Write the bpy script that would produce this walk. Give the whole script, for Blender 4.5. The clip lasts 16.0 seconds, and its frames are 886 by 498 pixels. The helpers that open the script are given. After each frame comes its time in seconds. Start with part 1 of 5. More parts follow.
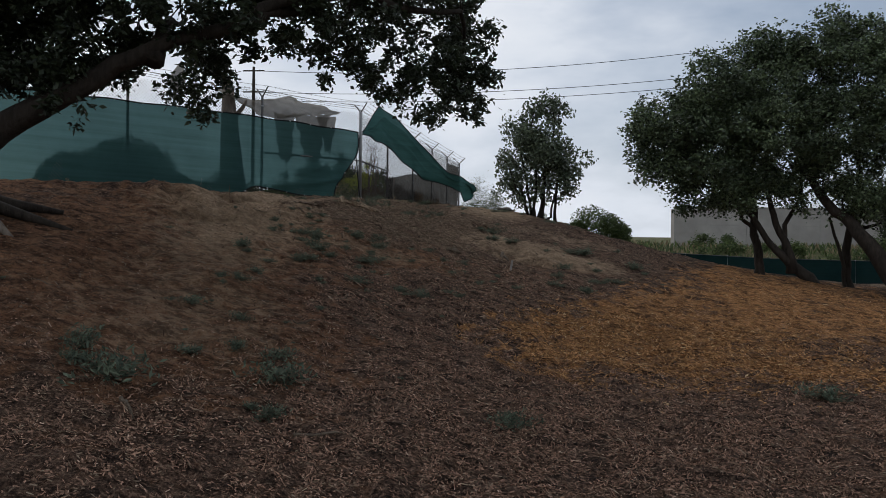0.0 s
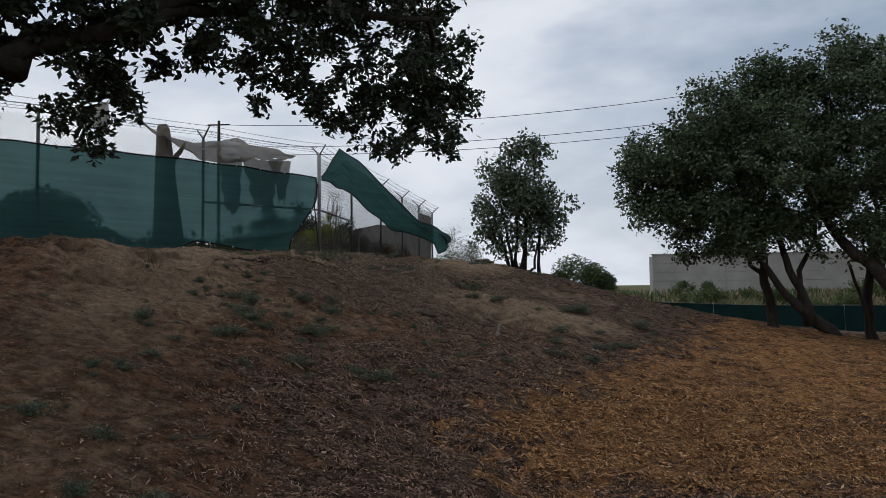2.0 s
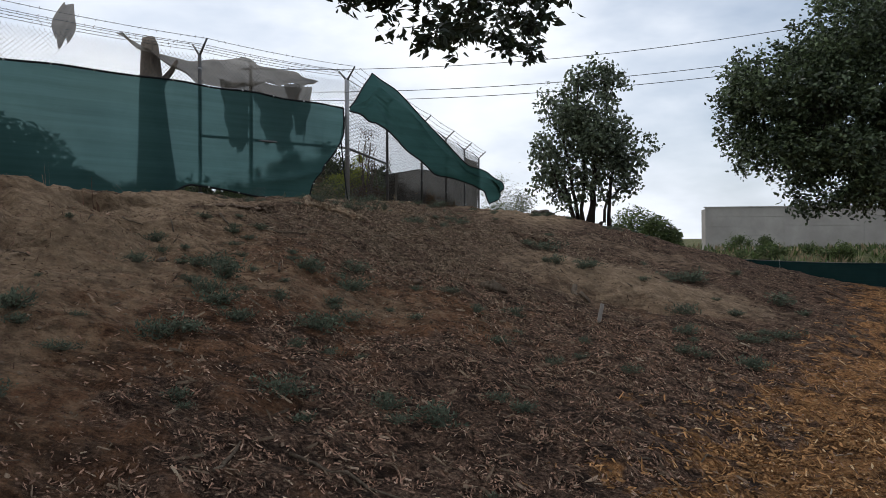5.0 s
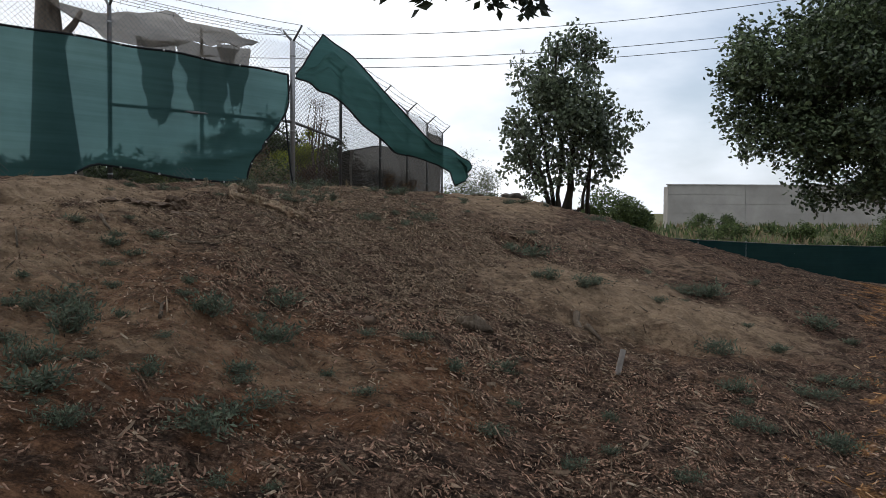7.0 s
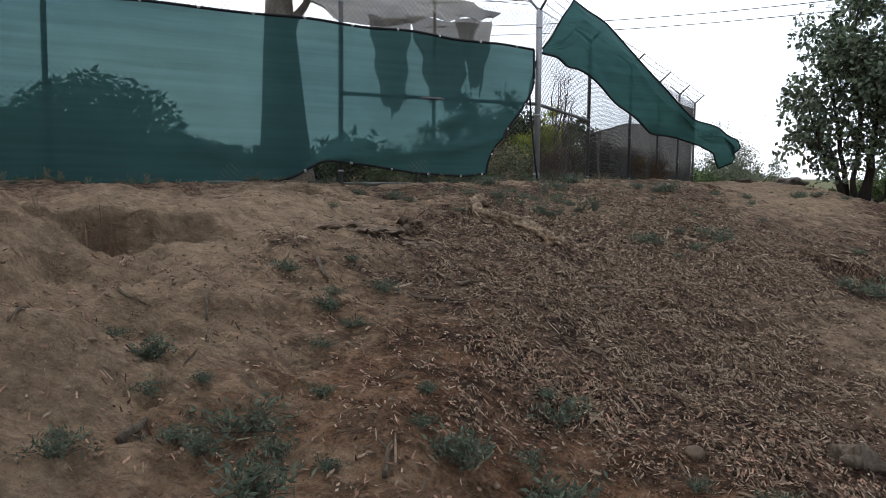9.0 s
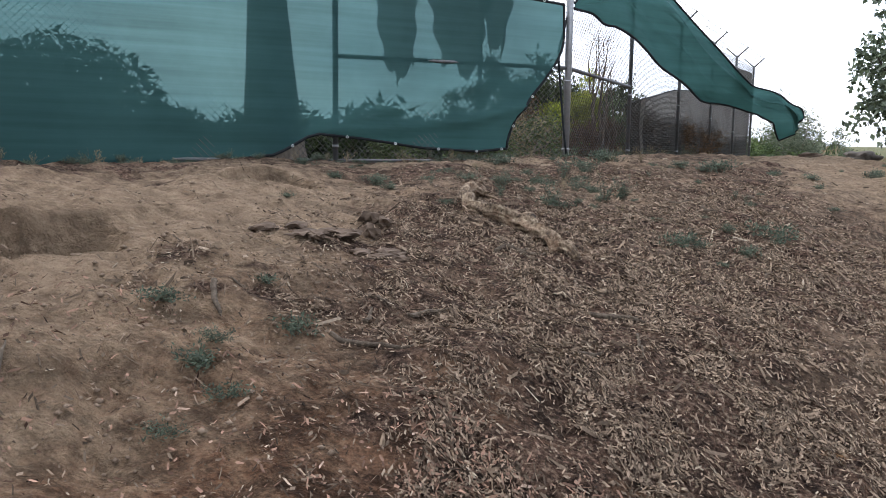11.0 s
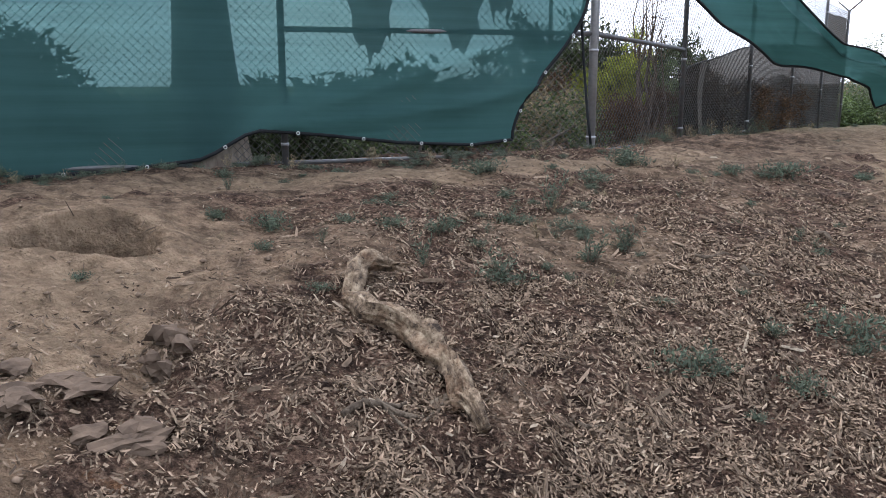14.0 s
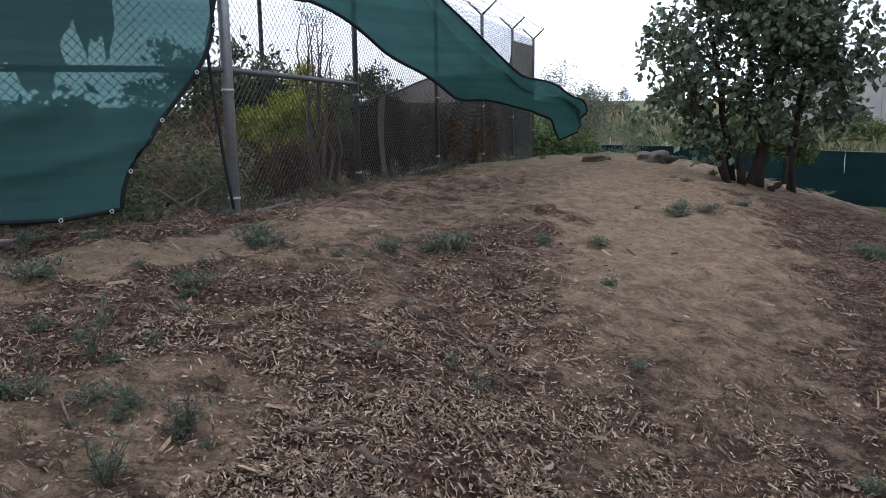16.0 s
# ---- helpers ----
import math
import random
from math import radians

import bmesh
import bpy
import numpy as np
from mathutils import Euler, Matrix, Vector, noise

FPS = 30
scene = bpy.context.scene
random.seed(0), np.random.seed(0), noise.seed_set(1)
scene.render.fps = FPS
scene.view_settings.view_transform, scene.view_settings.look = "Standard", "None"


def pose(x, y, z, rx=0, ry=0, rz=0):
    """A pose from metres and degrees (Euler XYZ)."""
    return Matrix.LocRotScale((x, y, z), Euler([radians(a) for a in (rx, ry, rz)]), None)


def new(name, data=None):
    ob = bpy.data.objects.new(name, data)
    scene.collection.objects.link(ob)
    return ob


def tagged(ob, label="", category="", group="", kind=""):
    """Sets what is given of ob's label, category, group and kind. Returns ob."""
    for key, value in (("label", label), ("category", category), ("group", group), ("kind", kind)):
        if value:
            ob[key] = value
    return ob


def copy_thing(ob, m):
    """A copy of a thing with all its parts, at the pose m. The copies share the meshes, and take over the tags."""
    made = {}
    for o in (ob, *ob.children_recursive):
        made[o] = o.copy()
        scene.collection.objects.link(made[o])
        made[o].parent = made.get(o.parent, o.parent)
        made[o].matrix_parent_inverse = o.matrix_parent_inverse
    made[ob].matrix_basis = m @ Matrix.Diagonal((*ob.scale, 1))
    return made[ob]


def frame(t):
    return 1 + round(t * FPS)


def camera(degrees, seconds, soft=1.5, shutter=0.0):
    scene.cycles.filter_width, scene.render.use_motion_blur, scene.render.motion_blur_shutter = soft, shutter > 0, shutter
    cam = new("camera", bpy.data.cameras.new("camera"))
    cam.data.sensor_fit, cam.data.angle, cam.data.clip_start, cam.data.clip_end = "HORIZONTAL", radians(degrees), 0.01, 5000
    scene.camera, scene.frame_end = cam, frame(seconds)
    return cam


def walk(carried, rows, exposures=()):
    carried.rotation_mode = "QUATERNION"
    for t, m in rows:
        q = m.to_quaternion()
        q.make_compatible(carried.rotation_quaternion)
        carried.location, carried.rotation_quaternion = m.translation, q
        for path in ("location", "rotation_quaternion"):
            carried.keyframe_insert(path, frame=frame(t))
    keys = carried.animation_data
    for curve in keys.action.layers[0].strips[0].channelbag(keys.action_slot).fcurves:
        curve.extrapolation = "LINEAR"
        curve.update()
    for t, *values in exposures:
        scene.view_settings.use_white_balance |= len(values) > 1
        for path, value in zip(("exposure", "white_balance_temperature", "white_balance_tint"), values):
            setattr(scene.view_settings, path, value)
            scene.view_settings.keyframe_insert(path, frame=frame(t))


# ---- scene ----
cam = camera(57.8, 16.0, soft=0.75)
METRES, EYE, TILT, LEAN, TURN = 16.0, 1.5, 0.0, 0.0, 4.6
ROWS = [
    (0.0, 0.0, 0.0, 0.0, 0.01, -0.42, -0.74),
    (0.5, 0.0051, 0.0387, 0.0005, -0.6, 1.73, -0.56),
    (1.0, 0.0072, 0.0834, 0.0036, 0.07, 2.98, -0.34),
    (1.5, 0.0027, 0.1227, 0.0058, -5.6, 3.35, 0.35),
    (2.0, 0.0047, 0.1629, 0.007, -1.74, 3.35, 0.71),
    (2.5, 0.004, 0.2002, 0.0086, -2.43, 3.07, 0.26),
    (3.0, 0.0071, 0.2395, 0.0085, -1.02, 2.42, 0.2),
    (3.5, 0.0038, 0.2802, 0.0088, 0.59, 1.45, -0.13),
    (6.0, -0.0175, 0.4539, 0.0278, 0.92, -0.39, 0.37),
    (6.5, -0.0186, 0.4856, 0.0353, -3.09, -0.79, 0.61),
    (7.0, -0.0149, 0.5218, 0.0375, -2.0, -2.08, -0.43),
    (7.5, -0.0245, 0.5544, 0.0415, 3.86, -3.83, -1.26),
    (8.0, -0.0281, 0.5832, 0.0485, 4.23, -4.25, -1.04),
    (8.5, -0.0358, 0.6086, 0.0574, 12.3, -3.79, -1.3),
    (9.0, -0.0486, 0.6339, 0.066, 13.93, -4.67, -0.6),
    (11.5, -0.0408, 0.7469, 0.0783, 18.05, -9.0, -0.55),
    (12.0, -0.041, 0.7718, 0.086, 18.03, -12.27, -0.06),
    (12.5, -0.034, 0.7964, 0.091, 20.52, -12.49, -0.93),
    (13.0, -0.0338, 0.8161, 0.0939, 24.03, -13.53, -1.26),
    (13.5, -0.0351, 0.838, 0.1003, 21.47, -14.77, -0.75),
    (14.0, -0.0295, 0.8613, 0.1027, 23.0, -11.04, -0.03),
    (14.5, -0.0257, 0.8873, 0.1057, 18.79, -11.72, 0.21),
    (15.0, -0.0255, 0.9132, 0.1119, 7.81, -12.03, -0.21),
    (15.5, -0.0162, 0.9429, 0.1145, 4.6, -10.49, 0.08),
    (16.0, -0.0104, 0.9732, 0.1173, 3.92, -9.84, 0.84),
]
# exposure follows the phone's own metering as the sky leaves the view
STOPS = [(0, 0.02, 6650, 10), (1, 0.02, 6664, 10), (1.5, 0, 6671, 10), (2, 0.01, 6679, 10), (2.5, 0.16, 6686, 10), (3, 0.28, 6693, 10), (3.5, 0.55, 6700, 10), (6.5, 0.3, 6786, 10), (7, 0.6, 6800, 10), (7.5, 0.97, 6738, 10), (8.5, 1.05, 6612, 10), (9, 1.1, 6550, 10), (11.5, 1.98, 6420, 13), (12, 2.13, 6420, 13), (12.5, 2.09, 6420, 13), (13.5, 2.08, 6420, 13), (14, 1.85, 6300, 14), (14.5, 1.8, 6180, 14), (15, 1.68, 6150, 14), (15.5, 1.35, 6150, 14), (16, 1.32, 6180, 14)]
walk(cam, [(t, pose(0, 0, EYE, TILT, LEAN, TURN) @ pose(METRES * x, METRES * y, METRES * z, 90 + pitch, roll, yaw)) for t, x, y, z, yaw, pitch, roll in ROWS], STOPS)

rng = np.random.default_rng(7)

# ---------------------------------------------------------------- world and sun
SUN_UP, SUN_ROUND = radians(52), radians(-60)
world = bpy.data.worlds.new("overcast_sky")
scene.world = world
world.use_nodes = True
wn, wl = world.node_tree.nodes, world.node_tree.links
back = wn["Background"]
sky = wn.new("ShaderNodeTexSky")
sky.sky_type, sky.sun_disc = "NISHITA", False
sky.sun_elevation, sky.sun_rotation = SUN_UP, SUN_ROUND
sky.air_density, sky.dust_density = 1.0, 2.0
w_co = wn.new("ShaderNodeTexCoord")
w_map = wn.new("ShaderNodeMapping")
w_map.inputs["Scale"].default_value = (1.0, 1.0, 2.6)
w_map.inputs["Location"].default_value = (0.35, 0.1, 0.2)
w_noise = wn.new("ShaderNodeTexNoise")
w_noise.inputs["Scale"].default_value, w_noise.inputs["Detail"].default_value, w_noise.inputs["Roughness"].default_value = 2.0, 6, 0.52
w_cover = wn.new("ShaderNodeValToRGB")
w_cover.color_ramp.elements[0].position, w_cover.color_ramp.elements[1].position = 0.36, 0.56
w_cover.color_ramp.elements[0].color = (0.4, 0.4, 0.4, 1)
w_shade = wn.new("ShaderNodeValToRGB")
w_shade.color_ramp.elements[0].position, w_shade.color_ramp.elements[1].position = 0.38, 0.68
w_shade.color_ramp.elements[0].color, w_shade.color_ramp.elements[1].color = (5.7, 6.7, 8.3, 1), (9.6, 10.1, 10.9, 1)
w_mix = wn.new("ShaderNodeMix")
w_mix.data_type = "RGBA"
wl.new(w_co.outputs["Generated"], w_map.inputs["Vector"])
wl.new(w_map.outputs["Vector"], w_noise.inputs["Vector"])
wl.new(w_noise.outputs["Fac"], w_cover.inputs["Fac"])
wl.new(w_noise.outputs["Fac"], w_shade.inputs["Fac"])
wl.new(w_cover.outputs["Color"], w_mix.inputs["Factor"])
wl.new(sky.outputs["Color"], w_mix.inputs[6])
wl.new(w_shade.outputs["Color"], w_mix.inputs[7])
wl.new(w_mix.outputs[2], back.inputs["Color"])
back.inputs["Strength"].default_value = 0.085
sun_data = bpy.data.lights.new("sun", "SUN")
sun_data.energy, sun_data.angle, sun_data.color = 0.5, radians(25), (1.0, 0.98, 0.95)
sun = new("sun", sun_data)
sun.rotation_euler = (radians(38), 0, radians(-120))


# ---------------------------------------------------------------- materials
class Nodes:
    """A small hand for building a node material."""

    def __init__(self, name, rough=0.8, metal=0.0):
        self.m = bpy.data.materials.new(name)
        self.m.use_nodes = True
        self.t = self.m.node_tree
        self.b = self.t.nodes["Principled BSDF"]
        self.b.inputs["Roughness"].default_value, self.b.inputs["Metallic"].default_value = rough, metal
        self.b.inputs["Specular IOR Level"].default_value = 0.25
        self.co = self.add("ShaderNodeTexCoord").outputs["Object"]

    def add(self, kind):
        return self.t.nodes.new(kind)

    def link(self, a, b):
        self.t.links.new(a, b)

    def put(self, socket, value):
        if isinstance(value, bpy.types.NodeSocket):
            self.link(value, socket)
        elif isinstance(value, tuple):
            socket.default_value = (*value, 1)[:4]
        else:
            socket.default_value = value

    def noise(self, scale, detail=4, rough=0.55, stretch=None, co=None):
        n = self.add("ShaderNodeTexNoise")
        n.inputs["Scale"].default_value, n.inputs["Detail"].default_value, n.inputs["Roughness"].default_value = scale, detail, rough
        vec = co or self.co
        if stretch:
            k = self.add("ShaderNodeMapping")
            k.inputs["Scale"].default_value = stretch
            self.link(vec, k.inputs["Vector"])
            vec = k.outputs["Vector"]
        self.link(vec, n.inputs["Vector"])
        return n.outputs["Fac"]

    def ramp(self, fac, *stops):
        n = self.add("ShaderNodeValToRGB")
        e = n.color_ramp.elements
        while len(e) < len(stops):
            e.new(0.5)
        for el, (p, c) in zip(e, stops):
            el.position, el.color = p, ((*c, 1) if isinstance(c, tuple) else (c, c, c, 1))
        self.link(fac, n.inputs["Fac"])
        return n.outputs["Color"]

    def mix(self, fac, a, b, blend="MIX"):
        n = self.add("ShaderNodeMix")
        n.data_type, n.blend_type = "RGBA", blend
        self.put(n.inputs["Factor"], fac)
        self.put(n.inputs[6], a)
        self.put(n.inputs[7], b)
        return n.outputs[2]

    def math(self, op, a, b=0.0):
        n = self.add("ShaderNodeMath")
        n.operation = op
        self.put(n.inputs[0], a)
        self.put(n.inputs[1], b)
        return n.outputs[0]

    def island(self):
        return self.add("ShaderNodeNewGeometry").outputs["Random Per Island"]

    def any_one(self):
        return self.add("ShaderNodeObjectInfo").outputs["Random"]

    def attr(self, name):
        n = self.add("ShaderNodeAttribute")
        n.attribute_name = name
        return n.outputs["Fac"]

    def colour(self, c):
        self.put(self.b.inputs["Base Color"], c)

    def bump(self, height, strength=0.5, distance=0.01):
        n = self.add("ShaderNodeBump")
        n.inputs["Strength"].default_value, n.inputs["Distance"].default_value = strength, distance
        self.link(height, n.inputs["Height"])
        self.link(n.outputs["Normal"], self.b.inputs["Normal"])


def ground_material():
    k = Nodes("earth", 0.95)
    k.b.inputs["Specular IOR Level"].default_value = 0.1
    fine, mid, big = k.noise(60, 6, 0.65), k.noise(9, 5, 0.6), k.noise(0.7, 4, 0.6)
    dirt = k.mix(k.ramp(mid, (0.3, 0.0), (0.7, 1.0)), (0.172, 0.086, 0.046), (0.285, 0.156, 0.086))
    dirt = k.mix(k.ramp(big, (0.35, 0.0), (0.7, 0.6)), dirt, (0.135, 0.064, 0.038))
    dry = k.mix(k.ramp(mid, (0.3, 0.0), (0.7, 1.0)), (0.165, 0.110, 0.073), (0.285, 0.200, 0.138))
    dirt = k.mix(k.attr("dry_soil"), dirt, dry)
    stain = k.ramp(k.noise(2.6, 6, 0.7), (0.42, 1.0), (0.62, 0.66))
    dirt = k.mix(1.0, dirt, stain, "MULTIPLY")
    grit = k.ramp(fine, (0.36, 0.62), (0.62, 1.18))
    dirt = k.mix(1.0, dirt, grit, "MULTIPLY")
    bark = k.ramp(k.noise(38, 8, 0.75), (0.36, (0.022, 0.014, 0.009)), (0.5, (0.098, 0.058, 0.040)), (0.66, (0.285, 0.192, 0.134)))
    amber = k.ramp(k.noise(42, 8, 0.75), (0.36, (0.075, 0.031, 0.012)), (0.5, (0.320, 0.148, 0.058)), (0.66, (0.55, 0.335, 0.16)))
    far = k.ramp(k.noise(0.35, 6, 0.7), (0.35, (0.06, 0.072, 0.03)), (0.62, (0.16, 0.145, 0.075)))
    broken = k.math("MULTIPLY", k.math("SUBTRACT", k.noise(4.5, 7, 0.7), 0.5), 2.2)
    dust = k.mix(k.ramp(k.noise(14, 6, 0.65), (0.35, 0.0), (0.65, 1.0)), (0.265, 0.182, 0.117), (0.405, 0.292, 0.193))
    dirt = k.mix(k.ramp(k.math("ADD", k.attr("dust"), k.math("MULTIPLY", broken, 0.6)), (0.3, 0.0), (0.8, 0.85)), dirt, dust)
    c = k.mix(k.ramp(k.math("ADD", k.attr("mulch"), broken), (0.3, 0.0), (0.75, 1.0)), dirt, bark)
    c = k.mix(k.ramp(k.math("ADD", k.attr("amber"), k.math("ADD", broken, k.math("MULTIPLY", k.math("SUBTRACT", k.noise(1.1, 5, 0.65), 0.5), 2.0))), (0.5, 0.0), (1.0, 1.0)), c, amber)
    # random blotches paint in small shadows of clods and weeds, with uneven tone
    shadow_blotch = k.ramp(k.noise(4.2, 10, 0.82, (1.0, 1.6, 1.6)), (0.43, 0.30), (0.5, 1.0), (0.58, 1.5))
    c = k.mix(k.math("SUBTRACT", 1.0, k.math("MULTIPLY", k.attr("dust"), 0.7)), c, shadow_blotch, "MULTIPLY")
    c = k.mix(k.attr("meadow"), c, far)
    k.colour(c)
    k.bump(k.math("ADD", k.math("ADD", k.math("MULTIPLY", mid, 1.8), fine), k.math("MULTIPLY", broken, 1.1)), 1.0, 0.06)
    return k.m


def chip_material(name, dark, middle, light):
    k = Nodes(name, 0.9)
    k.b.inputs["Specular IOR Level"].default_value = 0.1
    base = k.ramp(k.island(), (0.0, dark), (0.3, tuple(0.5 * v for v in middle)), (0.72, middle), (0.94, tuple(1.45 * v for v in middle)), (1.0, light))
    grain = k.ramp(k.noise(70, 4, 0.6, (1, 1, 1)), (0.3, 0.7), (0.7, 1.2))
    k.colour(k.mix(1.0, base, grain, "MULTIPLY"))
    return k.m


def leaf_material(name, dark, light, gloss=0.45, through_it=0.25):
    k = Nodes(name, gloss)
    k.b.inputs["Specular IOR Level"].default_value = 0.35
    tint = k.ramp(k.island(), (0.0, dark), (0.8, light), (1.0, tuple(min(1, v * 1.35) for v in light)))
    tint = k.mix(k.ramp(k.noise(0.8, 3), (0.4, 0.0), (0.65, 0.6)), tint, dark)
    k.colour(tint)
    tr = k.add("ShaderNodeBsdfTranslucent")
    k.link(tint, tr.inputs["Color"])
    mx = k.add("ShaderNodeMixShader")
    mx.inputs["Fac"].default_value = through_it
    out = k.t.nodes["Material Output"]
    k.link(k.b.outputs["BSDF"], mx.inputs[1])
    k.link(tr.outputs["BSDF"], mx.inputs[2])
    k.link(mx.outputs["Shader"], out.inputs["Surface"])
    return k.m


def bark_material(name, dark, light, scale=14):
    k = Nodes(name, 0.9)
    n = k.noise(scale, 6, 0.65, (1, 1, 0.25))
    k.colour(k.mix(k.ramp(k.noise(2.2, 3), (0.35, 0.0), (0.7, 0.5)), k.ramp(n, (0.3, dark), (0.72, light)), dark))
    k.bump(n, 0.9, 0.03)
    return k.m


def log_material():
    k = Nodes("bleached_wood", 0.85)
    streak, pits = k.noise(26, 8, 0.7, (1, 0.55, 1)), k.noise(55, 4, 0.6)
    c = k.ramp(streak, (0.34, (0.030, 0.019, 0.012)), (0.50, (0.20, 0.140, 0.090)), (0.68, (0.44, 0.345, 0.235)))
    c = k.mix(k.ramp(k.noise(5, 4), (0.5, 0.0), (0.68, 0.7)), c, (0.20, 0.10, 0.05))
    k.colour(k.mix(k.ramp(pits, (0.33, 0.9), (0.4, 0.0)), c, (0.035, 0.02, 0.012)))
    k.bump(k.math("ADD", streak, pits), 1.0, 0.012)
    return k.m


def metal_material(name, tone, rough=0.5, rust=0.25):
    k = Nodes(name, rough, 0.7)
    n = k.noise(25, 5, 0.6)
    clean = k.ramp(n, (0.3, tuple(v * 0.75 for v in tone)), (0.7, tone))
    k.colour(k.mix(k.ramp(k.noise(7, 5, 0.65), (0.52, 0.0), (0.72, rust)), clean, (0.16, 0.085, 0.05)))
    k.b.inputs["Roughness"].default_value = rough
    k.bump(n, 0.15, 0.004)
    return k.m


def cloth_material(name, tone, holes, veil, weave=55.0, fade=0.2):
    """Knitted shade cloth: an open weave that lets a tinted part of the view through."""
    k = Nodes(name, 0.8)
    bands = k.noise(3.0, 5, 0.6, (0.12, 0.12, 4.0))
    worn = k.noise(0.9, 4, 0.6)
    c = k.mix(k.ramp(bands, (0.3, 0.0), (0.75, 1.0)), tuple(v * 0.66 for v in tone), tone)
    c = k.mix(k.ramp(worn, (0.4, 0.0), (0.75, fade)), c, tuple(min(1, v * 1.8 + 0.01) for v in tone))
    k.colour(c)
    k.b.inputs["Specular IOR Level"].default_value = 0.1
    knit = k.noise(weave, 2, 0.5, (1, 1, 2.2))
    k.bump(knit, 0.25, 0.004)
    tl = k.add("ShaderNodeBsdfTranslucent")
    k.link(c, tl.inputs["Color"])
    solid = k.add("ShaderNodeMixShader")
    solid.inputs["Fac"].default_value = 0.34
    k.link(k.b.outputs["BSDF"], solid.inputs[1])
    k.link(tl.outputs["BSDF"], solid.inputs[2])
    clear = k.add("ShaderNodeBsdfTransparent")
    clear.inputs["Color"].default_value = (*veil, 1)
    open_part = k.add("ShaderNodeMixShader")
    k.put(open_part.inputs["Fac"], k.ramp(k.math("ADD", k.math("MULTIPLY", bands, 0.6), k.math("MULTIPLY", worn, 0.4)), (0.35, holes * 0.85), (0.65, holes * 1.15)))
    k.link(solid.outputs["Shader"], open_part.inputs[1])
    k.link(clear.outputs["BSDF"], open_part.inputs[2])
    k.link(open_part.outputs["Shader"], k.t.nodes["Material Output"].inputs["Surface"])
    return k.m


def plain_material(name, dark, light, scale=8.0, rough=0.85, relief=0.2):
    k = Nodes(name, rough)
    n = k.noise(scale, 6, 0.6)
    k.colour(k.mix(k.ramp(k.noise(scale * 0.12, 4), (0.35, 0.0), (0.7, 0.5)), k.ramp(n, (0.3, dark), (0.7, light)), dark))
    k.bump(n, relief, 0.01)
    return k.m


EARTH = ground_material()
CHIP_GREY = chip_material("weathered_chips", (0.034, 0.022, 0.015), (0.262, 0.188, 0.130), (0.44, 0.355, 0.255))
CHIP_RED = chip_material("reddish_chips", (0.042, 0.021, 0.013), (0.300, 0.178, 0.122), (0.52, 0.38, 0.28))
CHIP_AMBER = chip_material("fresh_chips", (0.15, 0.075, 0.032), (0.41, 0.215, 0.092), (0.66, 0.47, 0.27))
LEAF_OAK = leaf_material("oak_leaves", (0.018, 0.030, 0.016), (0.138, 0.182, 0.088), 0.40)
# oak foliage in a much darker tone than oak_leaves, for the overhead crown
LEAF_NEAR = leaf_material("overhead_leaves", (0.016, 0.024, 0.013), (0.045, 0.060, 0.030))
LEAF_GUM = leaf_material("gum_leaves", (0.034, 0.048, 0.028), (0.150, 0.185, 0.110), 0.4)
LEAF_SILVER = leaf_material("silvery_leaves", (0.07, 0.085, 0.05), (0.20, 0.22, 0.14), 0.6)
LEAF_HEDGE = leaf_material("hedge_leaves", (0.012, 0.020, 0.008), (0.060, 0.082, 0.028), 0.6)
LEAF_BUSH = leaf_material("bush_leaves", (0.035, 0.055, 0.018), (0.11, 0.15, 0.045), 0.6)
LEAF_BRIGHT = leaf_material("broom_leaves", (0.16, 0.20, 0.022), (0.42, 0.45, 0.055), 0.6)
LEAF_WEED = leaf_material("weed_leaves", (0.046, 0.060, 0.042), (0.140, 0.168, 0.114), 0.85)
LEAF_RUST = leaf_material("rusty_leaves", (0.05, 0.028, 0.014), (0.15, 0.085, 0.04), 0.8)
LEAF_DRY = leaf_material("dry_grass", (0.16, 0.12, 0.07), (0.34, 0.27, 0.16), 0.8)
BARK_DARK = bark_material("dark_bark", (0.016, 0.012, 0.009), (0.060, 0.047, 0.036))
BARK_PALE = bark_material("pale_bark", (0.11, 0.085, 0.065), (0.30, 0.25, 0.2))
BARK_LOG = log_material()
BARK_TWIG = bark_material("grey_twig", (0.06, 0.042, 0.029), (0.225, 0.175, 0.125), 45)
STEEL = metal_material("galvanised_steel", (0.36, 0.36, 0.36), 0.5)
STEEL_DARK = metal_material("weathered_steel", (0.15, 0.15, 0.15), 0.6, 0.5)
WIRE = metal_material("galvanised_wire", (0.15, 0.145, 0.14), 0.65, 0.5)
GREEN = cloth_material("green_shade_cloth", (0.042, 0.104, 0.099), 0.10, (0.48, 0.80, 0.78))
GREEN_FOLDED = cloth_material("folded_shade_cloth", (0.030, 0.086, 0.078), 0.045, (0.35, 0.75, 0.72))
GREEN_DARK = cloth_material("dark_screen_cloth", (0.005, 0.019, 0.021), 0.05, (0.3, 0.8, 0.8))
BLACK_CLOTH = cloth_material("black_screen_cloth", (0.020, 0.017, 0.014), 0.12, (0.80, 0.74, 0.66))
GREY_CLOTH = cloth_material("grey_shade_cloth", (0.25, 0.222, 0.185), 0.10, (0.9, 0.9, 0.9))
HEM = plain_material("black_webbing", (0.008, 0.009, 0.01), (0.022, 0.023, 0.025), 60)
ZINC = metal_material("grommet_metal", (0.72, 0.72, 0.70), 0.35, 0.0)
CONCRETE = plain_material("concrete_panels", (0.27, 0.25, 0.225), (0.38, 0.355, 0.32), 0.5)
CABLE = plain_material("black_cable", (0.03, 0.03, 0.03), (0.05, 0.05, 0.05), 30)
